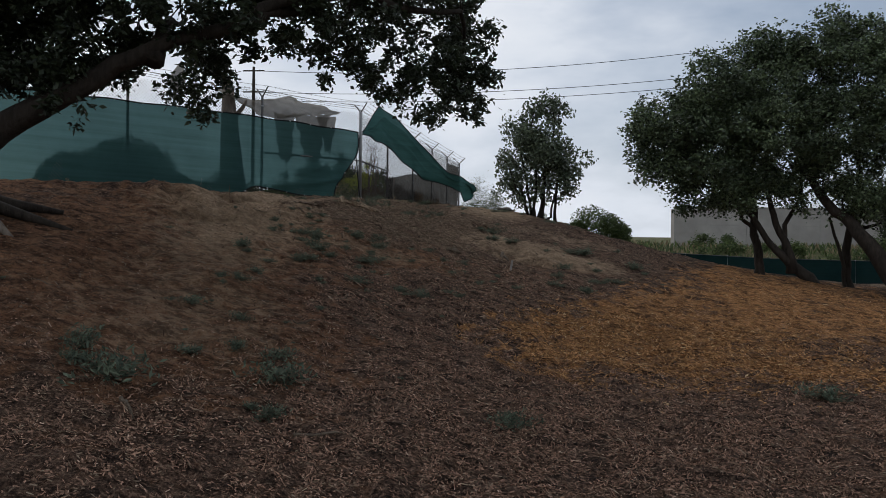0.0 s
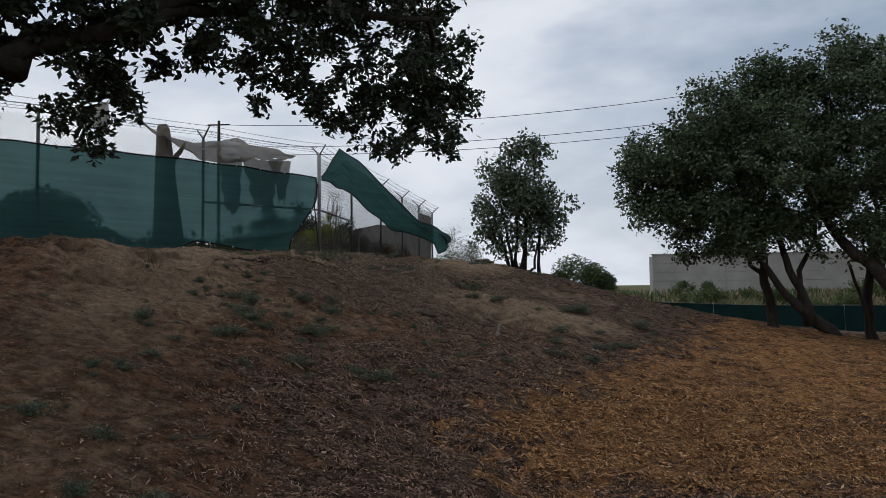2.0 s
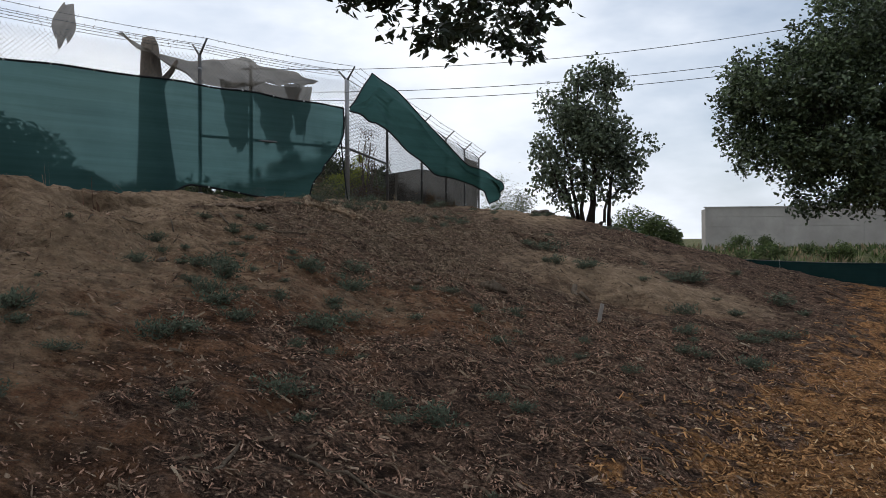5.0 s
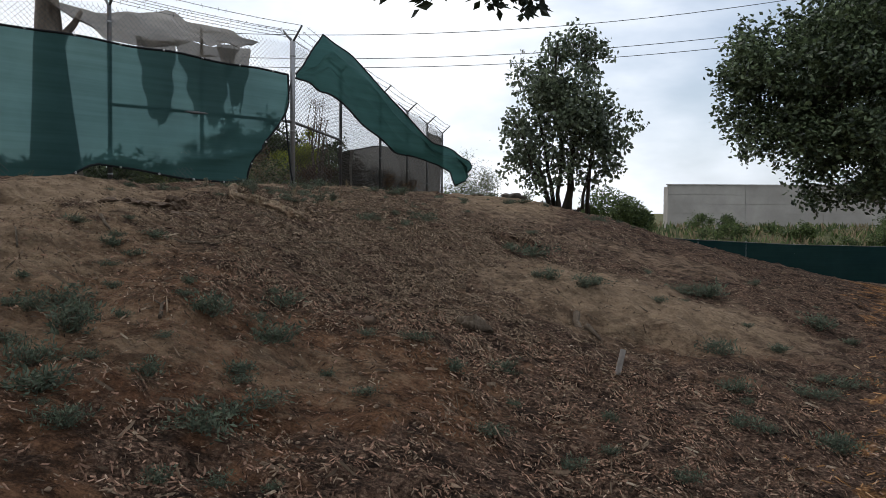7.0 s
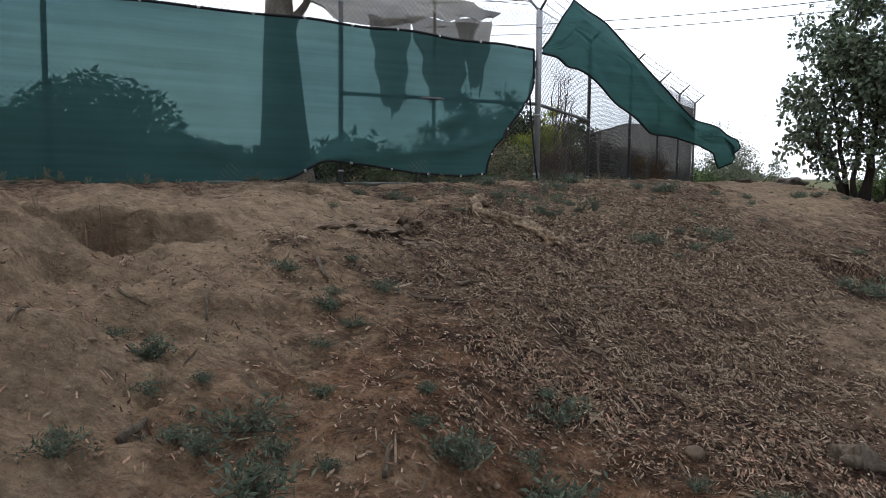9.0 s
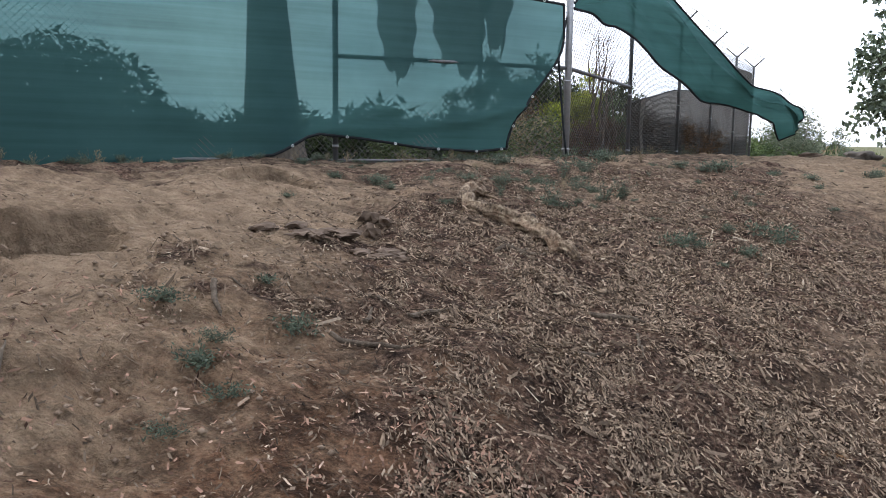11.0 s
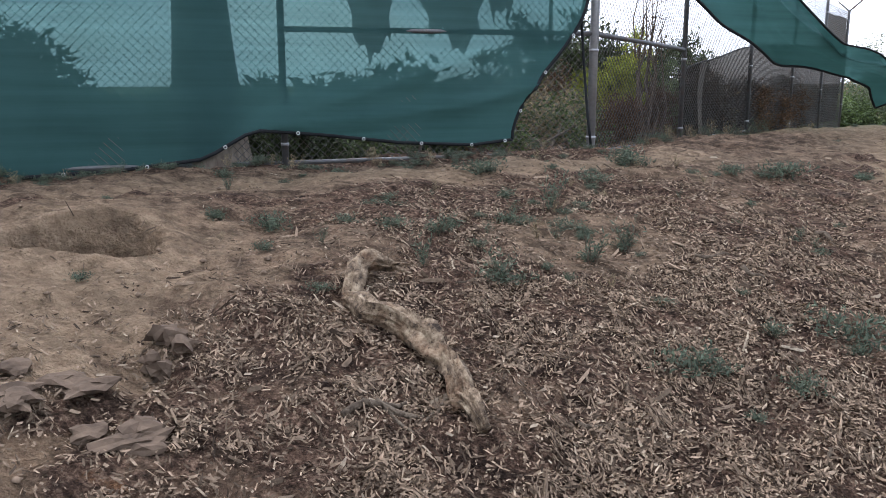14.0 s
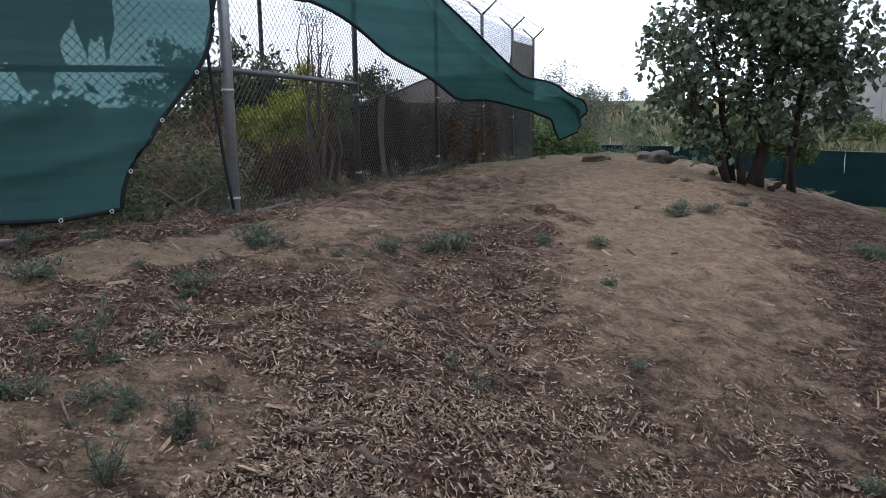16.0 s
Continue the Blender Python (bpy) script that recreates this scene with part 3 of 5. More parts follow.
def screen_point(u, v):
    """Green screen on the long run; u along from the corner post, v from the bottom hem up."""
    s_top = 0.12 + u * 15.0
    z_top = 4.47 + 0.05 * np.sin(u * 7) + 0.012 * np.sin(u * 60)
    # the corner's edge is pulled back towards the bottom
    slack = 0.78 * np.exp(-u * 15.0 / 0.9) * sm(0.78, 0.0, v)
    s = s_top + slack
    z_bot = np.interp(s, (0.7, 1.3, 2.0, 2.75, 3.35, 3.75, 4.4, 5.6, 6.8, 16), (2.72, 2.66, 2.69, 2.78, 2.83, 2.60, 2.52, 2.47, 2.41, 2.2))
    z = z_bot + (z_top - z_bot) * v
    belly = 0.05 + 0.04 * np.sin(s * 2.1 + 1) * (1 - v) + 0.02 * np.sin(s * 5.3 + v * 3)
    fold = 0.05 * np.exp(-((v - 0.12 - 0.10 * np.clip(2.2 - s, -2, 2)) / 0.03) ** 2) * sm(4.0, 2.6, s)
    crease = 0.06 * np.exp(-((v - 0.04 - 0.2 * (3.3 - s)) / 0.045) ** 2) * sm(3.6, 3.0, s) * sm(0.9, 1.5, s)
    off = belly + 1.5 * fold + crease
    d = np.array([B2[0] - A[0], B2[1] - A[1]]) / 3.076
    return np.stack([A[0] + d[0] * s + toward.x * off, A[1] + d[1] * s + toward.y * off, z], -1)


screen = empty("green_privacy_screen", (0, 0, 0), "green shade cloth screen tied to the chain-link fence", "fence screen")
part_of("cloth", mesh_of("cloth", *sheet(screen_point, 260, 40), GREEN), screen)
for v in (0.0, 1.0):
    hem_line(screen, [Vector(screen_point(np.array(u), np.array(v))) for u in np.linspace(0, 1, 120)])
hem_line(screen, [Vector(screen_point(np.array(0.0), np.array(v))) for v in np.linspace(0, 1, 24)])
for u in np.arange(0.02, 1, 0.042):
    for v in (0.0, 1.0):
        grommet(screen, Vector(screen_point(np.array(u), np.array(v))), toward)
for v in (0.15, 0.35, 0.55, 0.75):
    grommet(screen, Vector(screen_point(np.array(0.0), np.array(v))), toward)
strap = [Vector((A[0], A[1], 4.47)), Vector((A[0] - 0.10, A[1] - 0.12, 3.9)), Vector((A[0] - 0.06, A[1] - 0.14, 3.5)), Vector((A[0] + 0.0, A[1] - 0.12, 2.9)), Vector((A[0] + 0.06, A[1] - 0.11, 2.5))]
hem_line(screen, strap, 0.014)


FLAP_HIGH = ((0.02, 0.05, 4.50), (0.35, 0.20, 4.88), (0.68, 0.31, 5.33), (1.68, 0.57, 5.11), (2.70, 0.95, 4.60), (3.62, 1.28, 4.12), (4.54, 1.50, 3.80), (5.31, 1.85, 3.64), (5.80, 2.03, 3.52), (6.10, 2.10, 3.32))
FLAP_LOW = ((0.02, 0.05, 4.44), (0.50, 0.15, 4.40), (0.90, 0.27, 4.31), (1.80, 0.45, 4.08), (2.70, 0.62, 3.80), (3.67, 0.80, 3.54), (4.40, 1.05, 3.46), (5.20, 1.50, 3.38), (5.80, 1.75, 3.18), (6.10, 1.78, 2.95))


def flap_point(u, v):
    """A screen panel torn loose: from its tie at the corner post up over the barbed wire, along the run and out into the air; v from the lower edge up."""
    k = np.linspace(0, 1, 10)
    hi = [np.interp(u, k, [p[i] for p in FLAP_HIGH]) for i in range(3)]
    lo = [np.interp(u, k, [p[i] for p in FLAP_LOW]) for i in range(3)]
    s, off, z = (a + (b - a) * v for a, b in zip(lo, hi))
    free = sm(0, 0.12, u)
    off = off + free * (0.10 * np.sin(v * 3.14) + 0.05 * np.sin(v * 9 + u * 5) + 0.02 * np.sin(u * 26 + v * 9) + 0.05 * np.exp(-((v - 0.75 + 0.3 * u) / 0.05) ** 2) + 0.04 * np.exp(-((v - 0.45 + 0.2 * u) / 0.04) ** 2))
    z = z + free * 0.03 * np.sin(u * 30 + v * 4)
    e = n2 if n2.x > 0 else -n2
    d = np.array([C2[0] - A[0], C2[1] - A[1]]) / 2.653
    return np.stack([A[0] + d[0] * s + e.x * off, A[1] + d[1] * s + e.y * off, z], -1)


flap = empty("torn_screen", (0, 0, 0), "torn green shade cloth flapping over the barbed wire", "fence screen")
part_of("cloth", mesh_of("cloth", *sheet(flap_point, 120, 36), GREEN_FOLDED), flap)
hem_line(flap, [Vector(flap_point(np.array(u), np.array(0.0))) for u in np.linspace(0, 1, 60)])
hem_line(flap, [Vector(flap_point(np.array(u), np.array(1.0))) for u in np.linspace(0, 1, 60)], 0.014)
hem_line(flap, [Vector(flap_point(np.array(1.0), np.array(v))) for v in np.linspace(0, 1, 16)])


# ---------------------------------------------------------------- trees and shrubs
def leaf_mesh(name, centres, size, material, droop=0.3, slim=0.45, seed=1, face=None):
    """Many small folded leaves, each with a midrib and two halves."""
    r = np.random.default_rng(seed)
    n = len(centres)
    d = r.normal(0, 1, (n, 3))
    d[:, 2] = d[:, 2] * 0.6 - droop
    d /= np.linalg.norm(d, axis=1)[:, None]
    w = np.cross(d, r.normal(0, 1, (n, 3)))
    w /= np.linalg.norm(w, axis=1)[:, None]
    nr = np.cross(d, w)
    ln = (size * r.uniform(0.6, 1.2, n))[:, None]
    c = np.asarray(centres)
    v = np.stack([c, c + d * ln * 0.45 + w * ln * slim * 0.5 + nr * ln * 0.08, c + d * ln, c + d * ln * 0.45 - w * ln * slim * 0.5 + nr * ln * 0.08], 1).reshape(-1, 3)
    f = (np.arange(n)[:, None, None] * 4 + np.array([(0, 1, 2), (0, 2, 3)])[None]).reshape(-1, 3)
    return mesh_of(name, v, f, material, False)


def puffs(lumps, n_twigs, per_twig, spread, seed, shell=0.55, clump=0.42):
    """Leaf places in clumps over the outside of ellipsoid lumps (x, y, z, rx, ry, rz), each lump broken into smaller bunches."""
    r = np.random.default_rng(seed)
    lumps = np.array(lumps, float)
    area = np.mean(lumps[:, 3:], axis=1) ** 2
    n_bunch = max(8, n_twigs // 14)
    which = r.choice(len(lumps), n_bunch, p=area / area.sum())
    d = r.normal(0, 1, (n_bunch, 3))
    d /= np.linalg.norm(d, axis=1)[:, None]
    rad = (shell + (0.98 - shell) * r.uniform(0, 1, n_bunch) ** 0.6)[:, None]
    mid = lumps[which, :3] + d * rad * lumps[which, 3:]
    size = clump * r.uniform(0.5, 1.25, n_bunch) * np.minimum(1, np.mean(lumps[which, 3:], axis=1))
    own = r.choice(n_bunch, n_twigs, p=size ** 2 / (size ** 2).sum())
    d2 = r.normal(0, 1, (n_twigs, 3))
    d2 /= np.linalg.norm(d2, axis=1)[:, None]
    tw = mid[own] + d2 * (size[own] * r.uniform(0.2, 1, n_twigs) ** 0.5)[:, None] * np.array([1, 1, 0.75])
    out = tw[:, None, :] + r.normal(0, 1, (n_twigs, per_twig, 3)) * spread * r.uniform(0.5, 1.1, (n_twigs, 1, 1))
    return tw, out.reshape(-1, 3)


def bent(p, q, n, amount, seed):
    """Points from p to q with a crooked course."""
    r = np.random.default_rng(seed)
    p, q = np.array(p, float), np.array(q, float)
    ln = np.linalg.norm(q - p)
    pts = [p + (q - p) * i / n for i in range(n + 1)]
    off = np.cumsum(r.normal(0, amount * ln / n, (n + 1, 3)), axis=0)
    off = off - np.linspace(0, 1, n + 1)[:, None] * off[-1]
    off[0] = 0
    return [Vector(a + b) for a, b in zip(pts, off)]


def tree(name, stems, lumps, leaf, bark, twigs, per_twig, spread, size, label, seed, boughs=10, thin=0.02, slim=0.45, droop=0.3, category="tree", shell=0.55, clump=0.42, hang=2.5):
    """stems: lists of (x, y, z, radius) from the ground up; lumps: the crown's ellipsoids."""
    thing = empty(name, (0, 0, 0), label, category)
    tips = []
    for i, stem in enumerate(stems):
        bm = bmesh.new()
        pts, rad = [], []
        for (a, b) in zip(stem, stem[1:]):
            seg = bent(a[:3], b[:3], 4, 0.12, seed + 17 * i + len(pts))
            pts += seg[:-1]
            rad += [a[3] + (b[3] - a[3]) * j / 4 for j in range(4)]
        pts.append(Vector(stem[-1][:3]))
        rad.append(stem[-1][3])
        rad[0] *= 1.45
        pts[0].z -= 0.15
        tube(bm, pts, rad, 9)
        part("trunk", bm, bark, thing)
        tips += [(p, r) for p, r in zip(pts[3:], rad[3:])]
    tw, places = puffs(lumps, twigs, per_twig, spread, seed, shell, clump)
    r = np.random.default_rng(seed + 5)
    bm = bmesh.new()
    for i in range(boughs):
        q = tw[r.integers(len(tw))]
        p, rr = min(tips, key=lambda e: (e[0] - Vector(q)).length + hang * max(0, e[0].z - q[2]) + r.uniform(0, 0.6))
        course = bent(p, q, 6, 0.22, seed + 100 + i)
        r0 = max(min(rr * 0.35, 0.035), thin * 0.6)
        tube(bm, course, [r0 + (0.006 - r0) * j / 6 for j in range(7)], 5, False)
        for j in (3, 4, 5):
            q2 = tw[r.integers(len(tw))]
            for _ in range(80):
                q3 = tw[r.integers(len(tw))]
                if (Vector(q3) - course[j]).length < (Vector(q2) - course[j]).length:
                    q2 = q3
            tube(bm, bent(course[j], q2, 4, 0.2, seed + 300 + 7 * i + j), [0.4 * r0 * (1 - k / 5) + 0.004 for k in range(5)], 4, False)
    tagged(part("branchwork", bm, bark, thing), kind="stuff")
    part_of("crown", leaf_mesh("crown", places, size, leaf, droop, slim, seed), thing)
    return thing


def on(x, y, r):
    return (x, y, height(x, y), r)


# spreading oaks at the foot of the mound
tree("oak_tree", [[on(6.76, 22.23, 0.13), (6.68, 22.2, 1.6, 0.11), (6.6, 22.2, 2.5, 0.09), (6.3, 22.2, 3.6, 0.07), (5.9, 22.1, 5.0, 0.04)],
                  [on(7.95, 21.7, 0.17), (7.4, 21.7, 1.05, 0.13), (6.9, 21.7, 1.55, 0.09), (6.4, 21.7, 2.3, 0.07), (5.6, 21.6, 3.1, 0.04), (4.6, 21.8, 3.9, 0.02)],
                  [(7.45, 21.7, 1.0, 0.12), (7.1, 21.7, 1.9, 0.09), (6.85, 21.7, 2.7, 0.07), (6.7, 21.8, 4.2, 0.04)],
                  [(7.3, 21.7, 1.3, 0.08), (7.25, 21.75, 2.1, 0.06), (7.65, 21.8, 2.8, 0.05), (7.8, 21.9, 4.2, 0.03)],
                  [(6.66, 22.2, 1.9, 0.06), (6.25, 22.1, 2.25, 0.05), (5.95, 22.0, 2.9, 0.03)]],
     [(4.35, 22.4, 4.5, 1.09, 1.12, 1.16), (5.6, 22, 5.7, 1.23, 1.29, 1.02), (7.2, 22.8, 6.3, 1.31, 1.29, 1.01), (5.3, 21.5, 4, 1.44, 1.2, 1.12), (7.1, 21.5, 4.5, 1.75, 1.38, 1.55), (4.15, 22, 3.35, 0.69, 0.77, 0.56), (5.2, 22, 2.95, 0.77, 0.77, 0.36), (6.5, 21.6, 3.1, 1.12, 0.86, 0.36), (6.0, 21.6, 2.75, 1.0, 0.8, 0.33), (4.9, 21.8, 2.65, 0.6, 0.6, 0.3), (6.4, 23.2, 4.6, 1.63, 1.12, 1.38)],
     LEAF_OAK, BARK_DARK, 5200, 17, 0.10, 0.10, "broad dark green oak with several leaning trunks", 21, 44, 0.02, 0.6, shell=0.3)
tree("oak_tree", [[on(9.2, 22.4, 0.12), (9.15, 22.4, 1.9, 0.10), (9.4, 22.4, 3.1, 0.07), (9.2, 22.3, 5.0, 0.04)],
                  [on(9.7, 20.3, 0.27), (9.05, 20.6, 1.4, 0.20), (8.5, 21.1, 2.3, 0.14), (7.9, 21.6, 3.2, 0.10), (7.4, 22.0, 4.4, 0.05)],
                  [(9.6, 20.3, 0.45, 0.20), (9.7, 20.3, 1.7, 0.15), (10.0, 20.5, 3.5, 0.10), (10.4, 20.9, 5.2, 0.05)],
                  [on(8.9, 21.9, 0.05), (8.75, 21.9, 1.3, 0.045), (8.4, 21.8, 2.3, 0.03)]],
     [(8.6, 22, 6.7, 1.36, 1.38, 1), (10.5, 22.6, 6.5, 1.29, 1.29, 0.92), (8.8, 21.5, 4.7, 1.66, 1.38, 1.68), (10.7, 22, 4.6, 1.61, 1.46, 2.06), (8.2, 21.6, 3.2, 1.38, 0.86, 0.43), (10.6, 22.2, 2.8, 1.03, 0.95, 0.77), (11.6, 21.6, 2.6, 1.29, 1.2, 1.63), (12.4, 21, 4.2, 1.55, 1.55, 2.15), (8.5, 21.2, 2.7, 1.1, 0.8, 0.4), (9.9, 21.3, 2.4, 1.1, 0.9, 0.6), (9.4, 23.2, 4.8, 1.63, 1.12, 1.55)],
     LEAF_OAK, BARK_DARK, 5600, 17, 0.10, 0.10, "broad dark green oak beside its twin, trunks leaning", 22, 44, 0.02, 0.6, shell=0.3)
# the old oak overhead at the start; its highest lumps are unseen and give shade
old_oak = tree("oak_tree", [[on(-7.1, 8.9, 0.42), (-6.8, 9.2, 2.45, 0.28), (-6.3, 9.5, 2.85, 0.18), (-5.2, 9.5, 3.4, 0.13), (-4.4, 9.6, 3.85, 0.10), (-3.3, 10.0, 4.4, 0.08), (-2.0, 11.4, 5.1, 0.07), (-0.8, 12.8, 5.2, 0.04), (-0.8, 14.4, 4.7, 0.02)],
                  [(-6.8, 9.2, 2.45, 0.24), (-7.0, 9.0, 4.4, 0.16), (-6.4, 8.4, 6.0, 0.10), (-4.6, 7.6, 6.6, 0.05)],
                  [(-4.4, 9.6, 3.85, 0.10), (-4.5, 10.4, 4.4, 0.06), (-4.7, 11.2, 4.6, 0.03)],
                  [(-3.3, 10.0, 4.4, 0.08), (-2.7, 11.0, 4.7, 0.05), (-2.5, 12.0, 4.9, 0.025)]],
     [(-4.4, 11.2, 3.95, 0.75, 0.7, 0.7), (-5.6, 10.3, 4.1, 0.9, 0.9, 0.7), (-6.6, 10.0, 4.4, 0.9, 0.9, 0.9), (-3.5, 11.3, 4.6, 0.7, 0.6, 0.65), (-2.6, 12.1, 4.4, 0.75, 0.6, 0.75), (-1.8, 12.6, 4.3, 0.75, 0.6, 0.75), (-1.0, 12.8, 4.15, 0.7, 0.6, 0.75), (-1.15, 12.75, 3.5, 0.22, 0.25, 0.40), (-0.8, 12.9, 3.8, 0.25, 0.3, 0.35), (-1.15, 11.8, 3.06, 0.15, 0.18, 0.26), (-1.2, 12.2, 3.38, 0.3, 0.3, 0.3), (-1.62, 13.0, 3.56, 0.28, 0.3, 0.36), (-0.8, 14.3, 3.95, 0.35, 0.45, 0.45), (-0.5, 14.9, 4.5, 0.4, 0.5, 0.5), (-1.2, 13.8, 4.1, 0.5, 0.5, 0.45),
      (-0.4, 12.9, 4.55, 0.4, 0.5, 0.65), (-5.3, 9.7, 3.75, 0.8, 0.6, 0.42), (-6.3, 9.6, 3.5, 0.7, 0.6, 0.45), (-4.9, 9.2, 4.0, 0.6, 0.4, 0.35), (-4.3, 9.2, 4.35, 0.6, 0.4, 0.4), (-5.3, 9.2, 3.05, 0.4, 0.3, 0.22), (-3.7, 9.7, 4.4, 0.5, 0.4, 0.3), (-4.3, 10.0, 4.3, 0.8, 0.6, 0.5), (-5.6, 9.3, 4.7, 1.1, 0.8, 0.6), (-1.5, 12.4, 5.7, 1.4, 1.1, 0.8), (-1.0, 14.0, 5.2, 0.8, 0.8, 0.6), (-3.6, 10.8, 5.7, 1.7, 1.2, 0.9), (-6.2, 9.6, 5.6, 1.7, 1.6, 1.0), (-5.6, 8.0, 6.6, 2.0, 2.0, 0.9), (-3.4, 8.4, 6.9, 1.6, 1.6, 0.8), (-3.5, 9.7, 4.25, 0.6, 0.4, 0.35), (-2.7, 10.5, 4.6, 0.7, 0.5, 0.4), (-2.0, 11.2, 4.75, 0.7, 0.5, 0.4)],
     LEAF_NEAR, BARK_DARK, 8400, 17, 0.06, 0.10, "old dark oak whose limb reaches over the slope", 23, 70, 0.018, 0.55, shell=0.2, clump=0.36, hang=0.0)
# large leaves above the view, added only to shade the slope's left side
upper = np.random.default_rng(31)
cover = np.stack([upper.normal(-4.2, 1.9, 5200), upper.normal(8.2, 2.4, 5200), upper.normal(7.1, 0.45, 5200)], -1)
part_of("unseen_shade_crown", leaf_mesh("unseen_shade_crown", cover, 0.17, LEAF_NEAR, 0.3, 0.6, 31), old_oak)
# the slender tree on the mound
tree("gum_tree", [[on(1.03, 26.5, 0.1), (1.17, 26.5, 3.48, 0.06), (1.4, 26.5, 4.79, 0.03), (1.45, 26.5, 6.27, 0.012)], [on(0.79, 26.59, 0.05), (0.61, 26.59, 3.48, 0.04), (0.24, 26.59, 4.97, 0.02)],
                  [on(0.89, 26.41, 0.05), (0.89, 26.31, 3.86, 0.035), (0.79, 26.31, 5.9, 0.015)], [on(1.54, 26.59, 0.05), (1.58, 26.59, 3.48, 0.04), (1.91, 26.59, 4.79, 0.02)], [on(1.21, 26.41, 0.05), (1.4, 26.41, 2.37, 0.04), (1.63, 26.41, 3.48, 0.02)], [on(0.93, 26.31, 0.05), (0.7, 26.31, 2.28, 0.04), (0.42, 26.31, 3.3, 0.02)], [on(0.7, 26.31, 0.04), (0.24, 26.22, 3.3, 0.03), (-0.14, 26.13, 4.23, 0.015)]],
     [(0.9, 26.5, 4.15, 1.15, 1.1, 0.95), (1.05, 26.5, 5.25, 1.0, 1.0, 0.9), (0.2, 26.5, 3.9, 0.85, 0.8, 0.75), (1.75, 26.5, 4.15, 0.9, 0.9, 0.85), (1.2, 26.5, 5.95, 0.55, 0.55, 0.5), (0.45, 26.3, 3.35, 0.65, 0.65, 0.5), (1.7, 26.4, 3.3, 0.6, 0.6, 0.45), (0.7, 26.3, 2.9, 0.55, 0.6, 0.4), (1.2, 26.3, 2.75, 0.6, 0.5, 0.35)],
     LEAF_GUM, BARK_DARK, 1450, 8, 0.10, 0.115, "slender many-stemmed tree with drooping grey green leaves", 24, 40, 0.014, 0.7, 0.7, shell=0.3, clump=0.5)


def shrub(name, x, y, lumps, leaf, twigs, per_twig, spread, size, label, seed, stems=5, bark=BARK_PALE, slim=0.4, droop=0.0, low=None, category="shrub", clump=0.42, even=0):
    """A bush of thin stems and a leafy mass; lumps are relative to its foot."""
    z = height(x, y) if low is None else low
    thing = empty(name, (0, 0, 0), label, category)
    shifted = [(x + a, y + b, z + c, d, e, f) for a, b, c, d, e, f in lumps]
    tw, places = puffs(shifted, twigs, per_twig, spread, seed, 0.4, clump)
    r = np.random.default_rng(seed + 3)
    if even:
        # a close-grown dome: leaves spread evenly through the outer part of each lump
        d = r.normal(0, 1, (even, 3))
        d = d / np.linalg.norm(d, axis=1)[:, None] * r.uniform(0.02, 1, (even, 1)) ** 0.45
        pick = np.array(shifted)[r.integers(len(shifted), size=even)]
        places = pick[:, :3] + d * pick[:, 3:]
    for i in range(stems):
        bm = bmesh.new()
        q = tw[r.integers(len(tw))]
        tube(bm, bent((x + r.normal(0, 0.08), y + r.normal(0, 0.08), z - 0.05), q, 5, 0.18, seed + i), [0.022, 0.019, 0.016, 0.012, 0.008, 0.004], 5, False)
        part("stem", bm, bark, thing)
    if leaf:
        part_of("foliage", leaf_mesh("foliage", places, size, leaf, droop, slim, seed), thing)
    return thing


# behind the fences
TRUNK_AT = (-6.75, 19.1)
bm = bmesh.new()
tz = height(*TRUNK_AT)
tube(bm, [(-6.66, 19.02, tz - 0.2), (-6.68, 19.04, tz + 0.25), (-6.74, 19.08, tz + 1.0), (-6.82, 19.14, tz + 2.0), (-6.88, 19.2, 5.2), (-6.9, 19.2, 5.32)], [0.44, 0.34, 0.27, 0.20, 0.14, 0.10], 14)
dead = empty("dead_tree_trunk", (0, 0, 0), "thick grey dead trunk behind the green screen", "tree trunk")
part("trunk", bm, BARK_PALE, dead)
bm = bmesh.new()
tube(bm, bent((-6.78, 19.1, 4.2), (-6.45, 19.3, 4.95), 4, 0.1, 5), [0.08, 0.07, 0.06, 0.05, 0.03], 7)
part("limb_stub", bm, BARK_PALE, dead)
shrub("shrub", -8.95, 18.3, [(0, 0, 0.85, 1.2, 1.2, 1.1), (0.7, 0.8, 0.4, 0.8, 0.8, 0.8), (-0.8, -0.9, 0.6, 0.9, 0.9, 0.9)], LEAF_HEDGE, 300, 4, 0.07, 0.13, "dense rounded dark bush growing behind the screen", 41, low=1.95, even=36000)
for i, (x, y, w, h) in enumerate(((-5.7, 20.9, 0.6, 0.3), (-4.8, 22.2, 0.6, 0.45), (-9.6, 17.6, 0.9, 0.5), (-5.0, 21.5, 0.5, 0.3))):
    shrub("low_shrub", x, y, [(0, 0, h * 0.8, w, w * 0.8, h)], LEAF_BUSH, 150, 14, 0.09, 0.06, "low green shrub at the foot of the fence", 50 + i)
